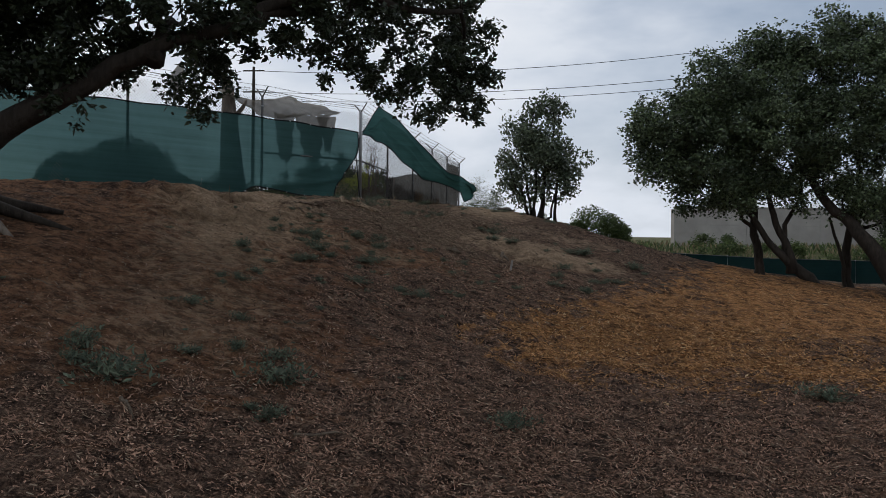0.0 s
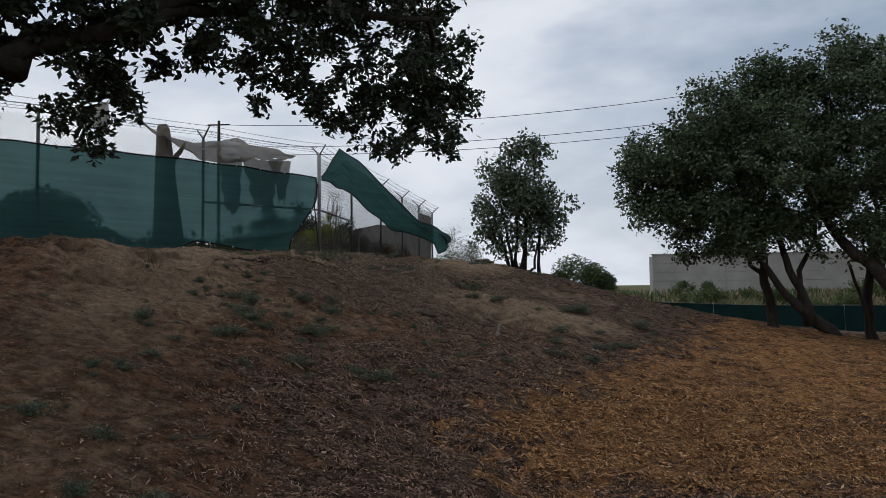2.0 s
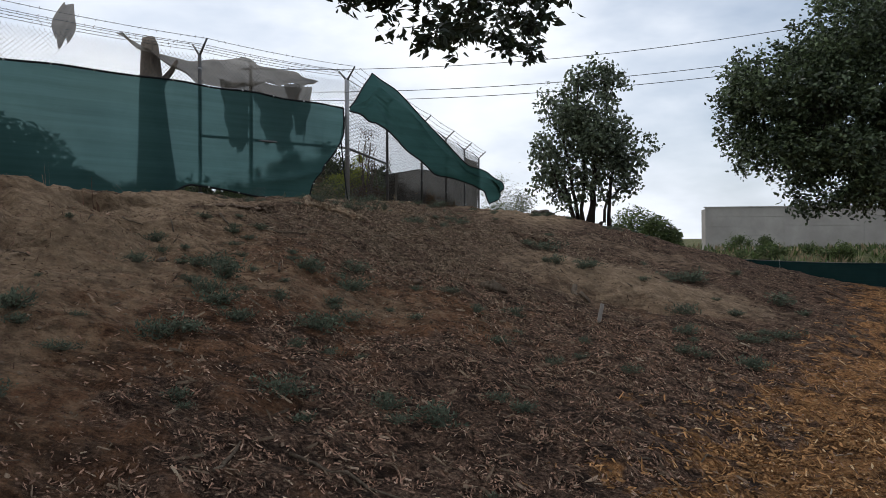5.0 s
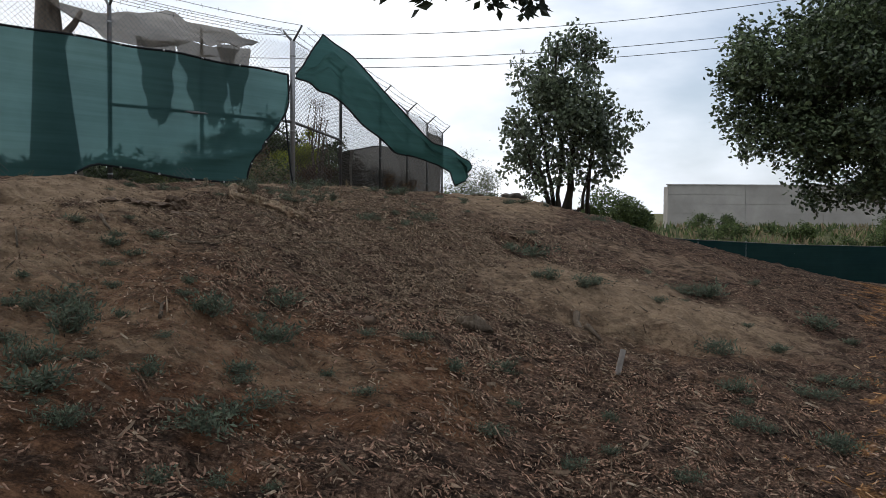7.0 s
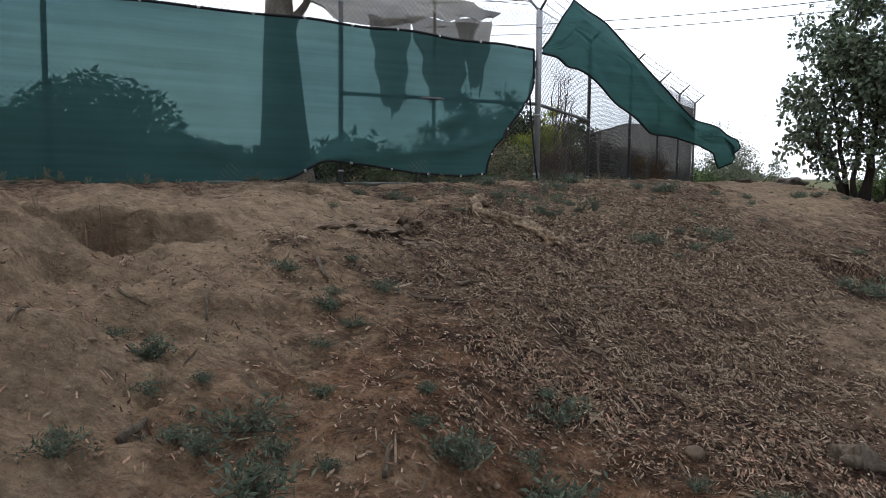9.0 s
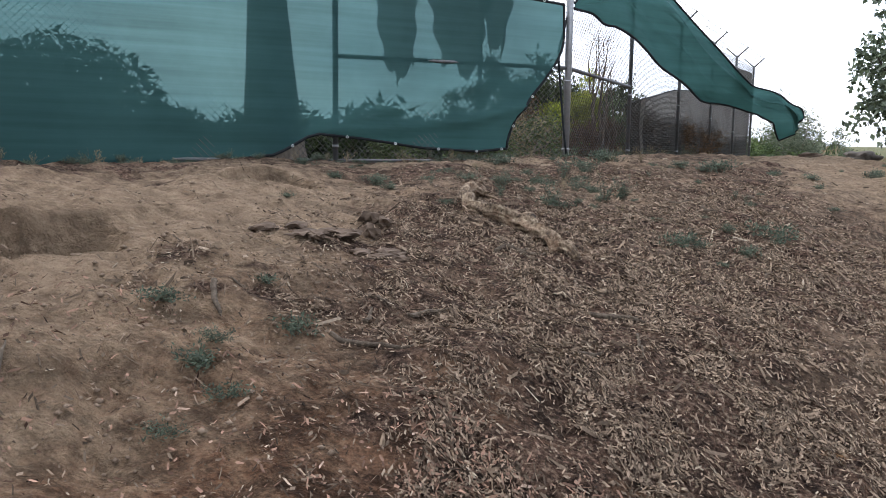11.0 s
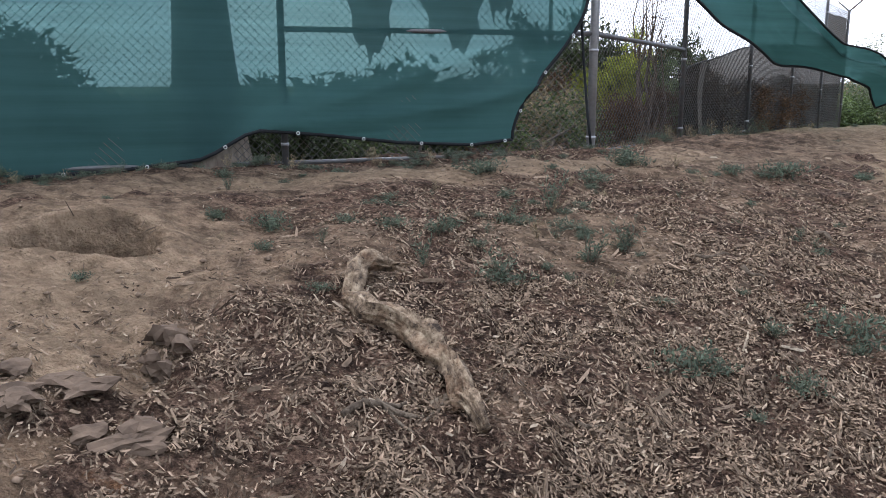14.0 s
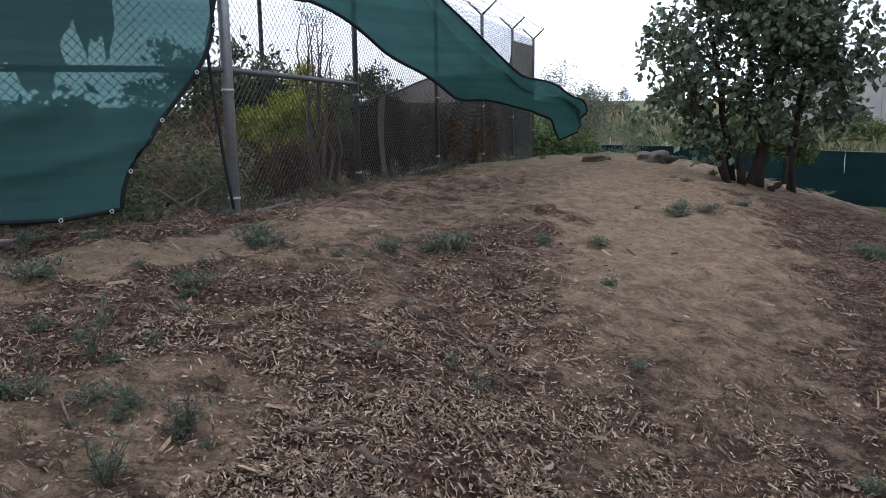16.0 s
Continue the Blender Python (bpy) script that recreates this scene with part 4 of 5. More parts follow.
for i, (x, y, w, h) in enumerate(((-7.2, 24.8, 1.2, 0.8), (-5.9, 25.9, 1.1, 1.3), (-8.6, 23.8, 1.2, 0.75), (-4.9, 27.6, 0.9, 1.2), (-10.2, 22.6, 1.3, 0.75), (-6.0, 28.6, 1.2, 1.4), (-7.8, 27.4, 1.4, 0.95), (-5.4, 24.6, 0.8, 1.15), (-6.5, 26.6, 1.2, 1.35), (-5.1, 29.4, 1.0, 1.3), (-7.0, 22.6, 1.1, 0.52), (-8.4, 21.4, 1.2, 0.6), (-10.6, 19.6, 1.3, 0.75))):
    rusty = i == 0
    shrub("evergreen_shrub", x, y, [(0, 0, h * 0.5, w, 0.8, h * 0.75), (0.4, 0, h * 1.1, w * 0.6, 0.6, h * 0.55), (-0.6, 0.1, h * 1.0, w * 0.5, 0.6, h * 0.55)], LEAF_RUST if rusty else LEAF_HEDGE, 800, 12, 0.08, 0.11, "dense rusty brown bush behind the fence" if rusty else "dense dark green evergreen hedge bush", 60 + i, slim=0.35, droop=-0.8, clump=0.3)
shrub("rusty_bush", -5.9, 23.4, [(0, 0, 0.45, 0.7, 0.6, 0.5), (0.5, 0.4, 0.7, 0.4, 0.4, 0.4)], LEAF_RUST, 520, 14, 0.08, 0.07, "rusty brown dying bush behind the fence", 68, clump=0.3)
shrub("broom_bush", -4.65, 24.3, [(-0.1, 0, 0.55, 0.36, 0.36, 0.6), (0.25, 0.3, 0.95, 0.3, 0.3, 0.45)], LEAF_BRIGHT, 800, 12, 0.045, 0.075, "bright yellow green broom bush behind the fence", 71, slim=0.25, droop=-0.9, clump=0.25)
shrub("broom_bush", -4.15, 25.9, [(0, 0, 0.5, 0.3, 0.4, 0.5)], LEAF_BUSH, 420, 12, 0.06, 0.07, "green broom bush behind the fence", 72, slim=0.25, droop=-0.9, clump=0.25)
for i, (x, y, w, h) in enumerate(((-4.95, 22.9, 0.4, 0.45), (-4.3, 23.4, 0.25, 0.4), (-4.2, 25.0, 0.3, 0.5), (-3.75, 26.6, 0.3, 0.7), (-3.4, 28.2, 0.4, 0.7), (-3.2, 29.6, 0.4, 0.7), (-5.3, 24.0, 0.6, 0.6), (-4.7, 26.8, 0.6, 0.7), (-3.0, 31.0, 0.4, 0.8), (-4.0, 27.6, 0.5, 0.8))):
    shrub("dry_brush", x, y, [(0, 0, h * 0.6, w, w, h * 0.8)], LEAF_RUST if i % 3 else LEAF_DRY, 420, 9, 0.07, 0.08, "tangle of dry brown brush behind the chain-link", 80 + i, 18, BARK_TWIG, 0.16, -0.6)
shrub("dead_shrub", -4.15, 24.3, [(0, 0, 1.75, 0.24, 0.24, 0.5), (0.05, 0, 1.2, 0.26, 0.26, 0.4)], LEAF_RUST, 260, 5, 0.06, 0.035, "bare twiggy reddish dead shrub", 95, 14, BARK_TWIG, 0.3)
shrub("silvery_tree", -1.3, 39.5, [(0, 0, 2.2, 0.9, 0.9, 1.3), (0.6, 0, 1.8, 0.6, 0.7, 1.1), (-0.7, 0, 1.5, 0.6, 0.7, 1.0), (0.1, 0, 3.2, 0.5, 0.6, 0.6)], LEAF_SILVER, 900, 12, 0.16, 0.10, "small silvery willow-like tree past the fence's end", 96, 14, BARK_PALE, 0.25, 0.5, category="tree")
for i, (x, y, w, h) in enumerate(((-2.4, 38, 0.9, 0.9), (-1.2, 38.6, 0.8, 0.65), (1.2, 57, 1.6, 1.6), (-3.6, 37.5, 1.0, 0.9))):
    shrub("shrub", x, y, [(0, 0, h, w, w, h), (w * 0.5, 0, h * 1.3, w * 0.6, w * 0.6, h * 0.7)], LEAF_SILVER if i == 2 else LEAF_BUSH, 520, 12, 0.16, 0.12, "dense grey green shrub on the mound's far side", 100 + i)
shrub("shrub", 4.5, 42.0, [(-0.2, 0, 1.55, 1.1, 0.9, 0.85), (0.75, 0, 1.25, 0.7, 0.7, 0.75), (1.35, 0, 0.9, 0.5, 0.5, 0.6), (-0.9, 0, 1.1, 0.5, 0.5, 0.5)], LEAF_BUSH, 400, 4, 0.12, 0.15, "dark drooping shrub on the mound's far side", 104, 10, BARK_DARK, 0.4, 0.5, 1.2, even=9000)
meadow_at = [(12 + 2.9 * i + 2.0 * math.sin(3 * i), 80 + 11 * math.sin(5.1 * i)) for i in range(15)]
for i, (x, y) in enumerate(meadow_at):
    shrub("meadow_shrub", x, y, [(0, 0, 0.7, 2.2, 1.4, 0.9), (1.4, 0, 0.6, 1.6, 1.0, 0.7)], LEAF_BUSH, 170, 12, 0.24, 0.28, "green shrub in the meadow before the warehouse", 120 + i, 3)
for i, (x, y) in enumerate(((-14, 70), (-7, 76), (-1, 82), (6, 74), (3, 96), (-10, 95))):
    shrub("meadow_shrub", x, y, [(0, 0, 0.9, 2.2, 1.6, 1.2), (1.5, 0, 0.8, 1.5, 1.2, 1.0)], LEAF_BUSH if i % 2 else LEAF_SILVER, 260, 12, 0.28, 0.26, "grey green shrub in the far meadow", 140 + i, 3)
for i, (x, y, w, top) in enumerate(((-16, 30, 3.0, 3.4), (-21, 27, 3.0, 3.3), (-12.5, 33, 2.6, 3.6), (-26, 23, 3.0, 3.2), (-9.5, 38, 2.6, 3.7), (-32, 18, 3.5, 3.2), (-18, 38, 3.2, 3.8), (-14, 27, 2.2, 3.3), (-18.5, 23.5, 2.6, 3.2), (-11, 29, 1.9, 3.35))):
    h = (top - height(x, y)) / 2.2
    shrub("field_shrub", x, y, [(0, 0, h, w, 1.6, h), (w * 0.4, 0, h * 1.5, w * 0.6, 1.2, h * 0.7), (-w * 0.5, 0, h * 1.3, w * 0.5, 1.2, h * 0.7)], LEAF_HEDGE, 420, 12, 0.2, 0.42, "large dark green shrub in the field beyond", 160 + i, 4, clump=0.6)
# tall weeds and grass in the meadow
for seed, blade, n in ((180, LEAF_BUSH, 9000), (181, LEAF_DRY, 7000)):
    r = np.random.default_rng(seed)
    mx, my = r.uniform(-12, 46, n), 61 + 36 * r.uniform(0, 1, n) ** 1.5
    keep = wobble(mx, my, 9.0, seed) > -0.2
    mx, my = mx[keep], my[keep]
    tagged(new("meadow_grass", leaf_mesh("meadow_grass", np.stack([mx, my, land(mx, my) - 0.05], -1), 0.85, blade, -2.2, 0.22, seed)), "tall green and straw-coloured grass in the meadow", "grass", kind="stuff")
# roots of the old oak
for i, pts in enumerate((((-6.9, 9.0, 0.35), (-6.3, 9.6, 0.12), (-5.7, 9.9, 0.02)), ((-6.9, 8.8, 0.4), (-6.0, 8.8, 0.16), (-5.5, 8.5, 0.0)), ((-6.9, 8.9, 0.4), (-6.1, 9.2, 0.14), (-5.3, 9.4, -0.02)))):
    bm = bmesh.new()
    tube(bm, [(x, y, height(x, y) + d) for x, y, d in pts], [0.14, 0.08, 0.03], 8)
    tagged(part("tree_root", bm, BARK_PALE if i == 1 else BARK_DARK), "gnarled root of the old oak above ground", "root")


# ---------------------------------------------------------------- torn grey cloth behind the fence
def run1(s, off, z):
    d = np.array([B2[0] - A[0], B2[1] - A[1]]) / 3.076
    return np.stack([A[0] + d[0] * s + toward.x * off, A[1] + d[1] * s + toward.y * off, z], -1)


def grey_point(u, v):
    s = 4.25 - 3.75 * u
    top = np.interp(u, (0, 0.1, 0.3, 0.5, 0.62, 0.7, 0.85, 1), (5.30, 5.12, 4.98, 5.14, 5.28, 5.18, 5.12, 5.02))
    low = np.interp(u, (0, 0.1, 0.35, 0.5, 0.7, 0.8, 1), (5.15, 4.96, 4.62, 4.60, 4.76, 4.80, 4.93))
    z = low + (top - low) * v + 0.03 * np.sin(u * 40) * (u > 0.6) * (v < 0.2)
    off = -0.22 - 0.25 * v + 0.11 * np.sin(u * 11 + v * 4) + 0.05 * np.sin(u * 31 - v * 6) + 0.03 * np.sin(u * 53 + v * 11)
    return run1(s, off, z)


rag = empty("torn_grey_cloth", (0, 0, 0), "torn grey shade cloth caught on the fence top", "cloth")
part_of("cloth", mesh_of("cloth", *sheet(grey_point, 90, 20), GREY_CLOTH), rag)
for s0, w, z0, z1, seed in ((2.24, 0.72, 4.74, 3.52, 1), (1.42, 1.15, 4.80, 3.62, 2), (0.92, 0.55, 4.86, 3.85, 4)):
    def tongue(u, v, s0=s0, w=w, z0=z0, z1=z1, seed=seed):
        wide = w * (1 - 0.62 * (1 - v) + 0.06 * np.sin(v * 17 + seed))
        return run1(s0 + (u - 0.5) * wide - 0.06 * (1 - v), -0.3 + 0.06 * np.sin(u * 9 + v * 5 + seed), z1 + (z0 - z1) * v + (0.10 * np.sin(u * 7 + seed) + 0.05 * np.sin(u * 19)) * (1 - v))
    part_of("hanging_strip", mesh_of("hanging_strip", *sheet(tongue, 14, 24), GREY_CLOTH), rag)


def shred_point(u, v):
    wide = 0.26 * (0.35 + 0.9 * np.sin(np.clip(v, 0, 1) * 2.4 + 0.4))
    return run1(5.15 + (u - 0.5) * wide + 0.12 * (1 - v), -0.08 + 0.06 * np.sin(u * 8 + v * 6), 4.86 + 0.62 * v + 0.08 * np.sin(u * 9) * (1 - v))


shred = tagged(new("cloth_shred", mesh_of("cloth_shred", *sheet(shred_point, 14, 22), GREY_CLOTH)), "small torn grey rag snagged on the barbed wire", "cloth")


# dark windbreak cloth on the farther bays
def wind_point(u, v):
    s = 2.7 + 11.3 * u
    top = np.interp(u, (0, 0.06, 0.27, 0.52, 0.56, 0.76, 0.78, 1), (3.40, 3.52, 3.84, 4.0, 4.02, 4.1, 4.82, 4.85))
    d = np.array([C2[0] - A[0], C2[1] - A[1]]) / 2.653
    off = -0.06 + 0.03 * np.sin(u * 30 + v * 4)
    e = n2 if n2.x > 0 else -n2
    return np.stack([A[0] + d[0] * s + e.x * off, A[1] + d[1] * s + e.y * off, 2.5 + (top - 2.5) * v], -1)


windbreak = empty("dark_windbreak", (0, 0, 0), "sun-bleached dark windbreak cloth on the chain-link", "fence screen")
part_of("cloth", mesh_of("cloth", *sheet(wind_point, 80, 14), BLACK_CLOTH), windbreak)
hem_line(windbreak, [Vector(wind_point(np.array(u), np.array(1.0))) for u in np.linspace(0, 1, 40)], 0.012)



def bleached_point(u, v):
    """A sun-bleached edge of the windbreak, standing a little proud of it."""
    x, y, z = (wind_point(0.068 + 0.018 * u, v)[..., i] for i in range(3))
    return np.stack([x + 0.02, y, z], -1)


part_of("bleached_edge", mesh_of("bleached_edge", *sheet(bleached_point, 5, 12), GREY_CLOTH), windbreak, "sun-bleached pale edge strip")

# ---------------------------------------------------------------- beyond
low_fence = empty("screened_fence", (0, 0, 0), "dark green screened boundary fence below the mound", "fence")
FX, FZ = (-8, 0.5, 10, 14, 19, 26, 40), (1.5, 1.4, 1.1, 0.9, 0.7, 0.6, 0.5)


def low_top(x):
    return float(np.interp(x, FX, FZ))


for i in range(16):
    xa, xb = -8 + 3 * i, -5 + 3 * i

    def panel(u, v, xa=xa, xb=xb, i=i):
        x = xa + (xb - xa) * u
        zt = np.interp(x, FX, FZ)
        return np.stack([x, 60 + 0.03 * np.sin(u * 9 + i) - 0.02 * np.sin(v * 6), zt - 2.8 * (1 - v)], -1)

    part_of("screen_panel", mesh_of("screen_panel", *sheet(panel, 14, 6), GREEN_DARK), low_fence)
    bm = bmesh.new()
    tube(bm, [(xa, 60.06, low_top(xa) - 2.9), (xa, 60.06, low_top(xa) + 0.06)], 0.035, 8)
    part("fence_post", bm, STEEL, low_fence)
    bm = bmesh.new()
    tube(bm, [(xa, 60.0, low_top(xa)), (xb, 60.0, low_top(xb))], 0.022, 6)
    part("top_rail", bm, STEEL_DARK, low_fence)

hall = empty("warehouse", (0, 0, 0), "long low warehouse of grey concrete panels", "building")
for row in range(5):
    for col in range(8):
        bm = bmesh.new()
        bmesh.ops.create_cube(bm, size=1, matrix=Matrix.Translation((19.9 + 8.5 * (col + 0.5), 98.6, 0.9 + 1.05 * (row + 0.5))) @ Matrix.Diagonal((8.47, 0.3, 1.03, 1)))
        part("wall_panel", bm, CONCRETE, hall, "", False)
bm = bmesh.new()
bmesh.ops.create_cube(bm, size=1, matrix=Matrix.Translation((53.95, 99.8, 3.4)) @ Matrix.Diagonal((67.9, 2.0, 5.2, 1)))
part("building_body", bm, CONCRETE, hall, "", False)
bm = bmesh.new()
bmesh.ops.create_cube(bm, size=1, matrix=Matrix.Translation((53.9, 98.6, 6.19)) @ Matrix.Diagonal((68.2, 0.5, 0.12, 1)))
part("coping", bm, CONCRETE, hall, "", False)

def utility_pole(x, y, tops):
    thing = empty("utility_pole", (0, 0, 0), "tall wooden utility pole carrying power lines", "utility pole")
    bm = bmesh.new()
    tube(bm, [(x, y, height(x, y) - 0.5), (x, y, tops[0] - 2), (x, y, tops[0] + 0.4)], [0.2, 0.16, 0.13], 10)
    part("pole", bm, BARK_DARK, thing)
    for z in tops[:2]:
        bm = bmesh.new()
        tube(bm, [(x - 1.1, y, z), (x + 1.1, y, z)], 0.08, 4)
        part("crossarm", bm, BARK_DARK, thing)


CABLES = ((18.5, 0.0019), (16.4, 0.0016), (15.6, 0.0015))
for px_at in (-26.0, 62.0):
    utility_pole(px_at, 80.0, [low + c * (px_at + 13.5) ** 2 for low, c in CABLES])
for low, c in CABLES:
    bm = bmesh.new()
    tube(bm, [(x, 80.0, low + c * (x + 13.5) ** 2) for x in np.linspace(-26, 62, 40)], 0.03, 5, False)
    tagged(part("power_line", bm, CABLE), "thin black overhead power line", "cable", "overhead power lines")


# ---------------------------------------------------------------- things lying on the slope
def log():
    pts = [(-3.42, 16.75, 0.06), (-3.47, 16.67, 0.07), (-3.48, 16.53, 0.06), (-3.39, 16.36, 0.04), (-3.25, 16.27, 0.05), (-3.09, 16.28, 0.06), (-2.97, 16.24, 0.06), (-2.83, 16.16, 0.05), (-2.70, 16.01, 0.04), (-2.55, 15.87, 0.03)]
    rad = [0.022, 0.032, 0.038, 0.040, 0.044, 0.050, 0.048, 0.044, 0.040, 0.022]
    dense, dr = [], []
    for i in range(len(pts) - 1):
        for f in (0, 0.125, 0.25, 0.375, 0.5, 0.625, 0.75, 0.875):
            a, b = pts[i], pts[i + 1]
            x, y = a[0] + (b[0] - a[0]) * f, a[1] + (b[1] - a[1]) * f
            dense.append(Vector((x, y, height(x, y) + a[2] + (b[2] - a[2]) * f)))
            dr.append(rad[i] + (rad[i + 1] - rad[i]) * f)
    bm = bmesh.new()
    sides = 30
    tube(bm, dense, dr, sides)
    bm.verts.ensure_lookup_table()
    for i, v in enumerate(bm.verts):
        ring, j = divmod(i, sides)
        c = dense[ring]
        a = 2 * math.pi * j / sides
        groove = noise.noise(Vector((math.cos(a) * 3.2, math.sin(a) * 3.2, ring * 0.09))) + 0.6 * noise.noise(Vector((math.cos(a) * 7, math.sin(a) * 7, ring * 0.16)))
        knob = noise.noise(v.co * 7)
        v.co = c + (v.co - c) * (1 + 0.62 * groove + 0.42 * knob)
    thing = empty("driftwood_log", (0, 0, 0), "bleached crooked log lying on the wood chips", "log")
    part("log_body", bm, BARK_LOG, thing)
    foot = height(-3.42, 16.75) + 0.06
    for i, (dx, dy, dz) in enumerate(((0.09, -0.02, -0.03), (0.07, 0.03, 0.0), (0.06, -0.05, 0.02))):
        bm = bmesh.new()
        tube(bm, bent((-3.43, 16.73, foot), (-3.42 + dx, 16.75 + dy, foot + dz), 4, 0.12, 3 + i), [0.016, 0.013, 0.010, 0.007, 0.003], 6)
        part("splinter", bm, BARK_LOG, thing, "splintered hooked end")


log()


def stick(a, b, r, seed, material=BARK_TWIG, label="dry grey stick lying on the slope"):
    pts = bent((a[0], a[1], 0), (b[0], b[1], 0), 6, 0.16, seed)
    bm = bmesh.new()
    tube(bm, [Vector((p.x, p.y, height(p.x, p.y) + r * 0.8)) for p in pts], [r, r, r * 0.95, r * 0.9, r * 0.8, r * 0.65, r * 0.4], 6)
    return tagged(part("stick", bm, material), label, "stick", "loose sticks")


STICKS = (((-3.2, 14.25), (-2.85, 14.28), 0.012), ((-3.05, 14.66), (-2.9, 14.79), 0.012), ((-3.76, 14.24), (-3.62, 14.1), 0.014), ((-3.3, 14.7), (-3.15, 14.66), 0.01),
          ((-3.14, 14.43), (-3.18, 14.57), 0.012), ((-2.38, 15.3), (-2.12, 15.34), 0.016), ((-2.34, 14.7), (-2.22, 14.84), 0.014), ((-2.12, 15.15), (-2.05, 14.86), 0.009),
          ((-1.82, 15.28), (-1.68, 15.18), 0.009), ((-2.94, 15.85), (-2.76, 15.77), 0.008), ((-3.51, 12.28), (-3.53, 12.44), 0.022), ((-2.6, 12.48), (-2.63, 12.67), 0.011),
          ((-0.09, 15.0), (0.02, 14.42), 0.03), ((-2.71, 5.46), (-2.5, 5.22), 0.016), ((-1.46, 5.45), (-1.17, 5.68), 0.014))
STICKS2 = (((-1.75, 9.86), (-1.1, 9.66), 0.009), ((-1.97, 9.5), (-1.95, 9.76), 0.012), ((-2.14, 8.2), (-1.99, 8.28), 0.012), ((-1.66, 8.8), (-1.47, 8.87), 0.01), ((-2.08, 17.97), (-1.96, 17.89), 0.016),
           ((-2.33, 18.05), (-2.16, 18.09), 0.014), ((-1.8, 19.13), (-1.7, 18.96), 0.018), ((-2.38, 16.17), (-2.17, 16.31), 0.008), ((-2.94, 15.82), (-2.77, 15.85), 0.013), ((-3.0, 15.72), (-2.86, 15.9), 0.013))
for i, (a, b, r) in enumerate(STICKS + STICKS2):
    stick(a, b, r, 400 + i)
for i in range(70):
    x, y = rng.uniform(-4.5, 2.5), rng.uniform(4.5, 20)
    a, ln = rng.uniform(0, 6.28), rng.uniform(0.06, 0.22)
    stick((x, y), (x + ln * math.cos(a), y + ln * math.sin(a)), rng.uniform(0.004, 0.009), 500 + i)


def lump(name, x, y, size, material, label, category, group="", sink=0.3, flat=0.6, seed=0, rough=0.3, detail=3):
    """A stone or clod: a ball made uneven and flattened."""
    bm = bmesh.new()
    bmesh.ops.create_icosphere(bm, subdivisions=detail, radius=1)
    for v in bm.verts:
        d = 1 + rough * noise.noise(v.co * 1.4 + Vector((seed * 3.1, 0, 0))) + 0.5 * rough * noise.noise(v.co * 4 + Vector((0, seed * 1.7, 0)))
        v.co *= d
        v.co = Vector((v.co.x * size[0], v.co.y * size[1], v.co.z * size[2]))
    bmesh.ops.rotate(bm, verts=bm.verts, matrix=Matrix.Rotation(seed * 1.9, 3, "Z"))
    bmesh.ops.translate(bm, verts=bm.verts, vec=(x, y, height(x, y) + size[2] * (1 - 2 * sink) * 0.8))
    return tagged(part(name, bm, material, None, "", detail > 2), label, category, group)


lump("boulder", -0.15, 27.45, (0.30, 0.22, 0.12), STONE, "flat dark rock on the crest of the mound", "rock", seed=2, rough=0.8)
lump("boulder", -0.95, 27.3, (0.18, 0.13, 0.06), CLOD, "low weathered rock half sunk in the earth", "rock", seed=3, rough=0.9)
lump("stump", -0.95, 13.9, (0.10, 0.085, 0.06), BARK_TWIG, "low brown rotten stump in the mulch", "stump", sink=0.35, seed=5, rough=0.9)
lump("stone", -1.62, 13.5, (0.055, 0.04, 0.03), CLOD, "small rounded stone in the dirt", "rock", seed=6)
for i in range(16):
    a = i / 15
    x, y = -4.15 + 0.8 * a + 0.08 * math.sin(i * 5.3), 15.18 + 0.14 * a + 0.10 * math.sin(i * 2.9)
    lump("crust_slab", x, y, (0.08 + 0.03 * math.sin(i * 1.7), 0.055, 0.022), CLOD, "cracked slab of dry crusted earth", "clod", "broken earth crust", -0.1, seed=10 + i, rough=0.8, detail=2)
for i in range(5):
    lump("crust_slab", -3.75 + 0.06 * math.sin(i * 2.1), 15.68 + 0.06 * math.cos(i * 3.3), (0.05, 0.04, 0.035), CLOD, "dark clod of loose earth", "clod", "broken earth crust", 0.15, seed=40 + i, rough=0.9, detail=2)
bm = bmesh.new()
hz = height(0.06, 13.85)
tube(bm, [(0.05, 13.86, hz - 0.03), (0.07, 13.83, hz + 0.09), (0.085, 13.82, hz + 0.17)], [0.02, 0.02, 0.019], 10, False)
tube(bm, [(0.085, 13.82, hz + 0.168), (0.07, 13.83, hz + 0.09)], [0.014, 0.014], 10, False)
tagged(part("pipe_stub", bm, plain_material("pale_plastic", (0.24, 0.215, 0.19), (0.36, 0.33, 0.30), 20)), "short pale pipe stub standing in the mulch", "pipe")


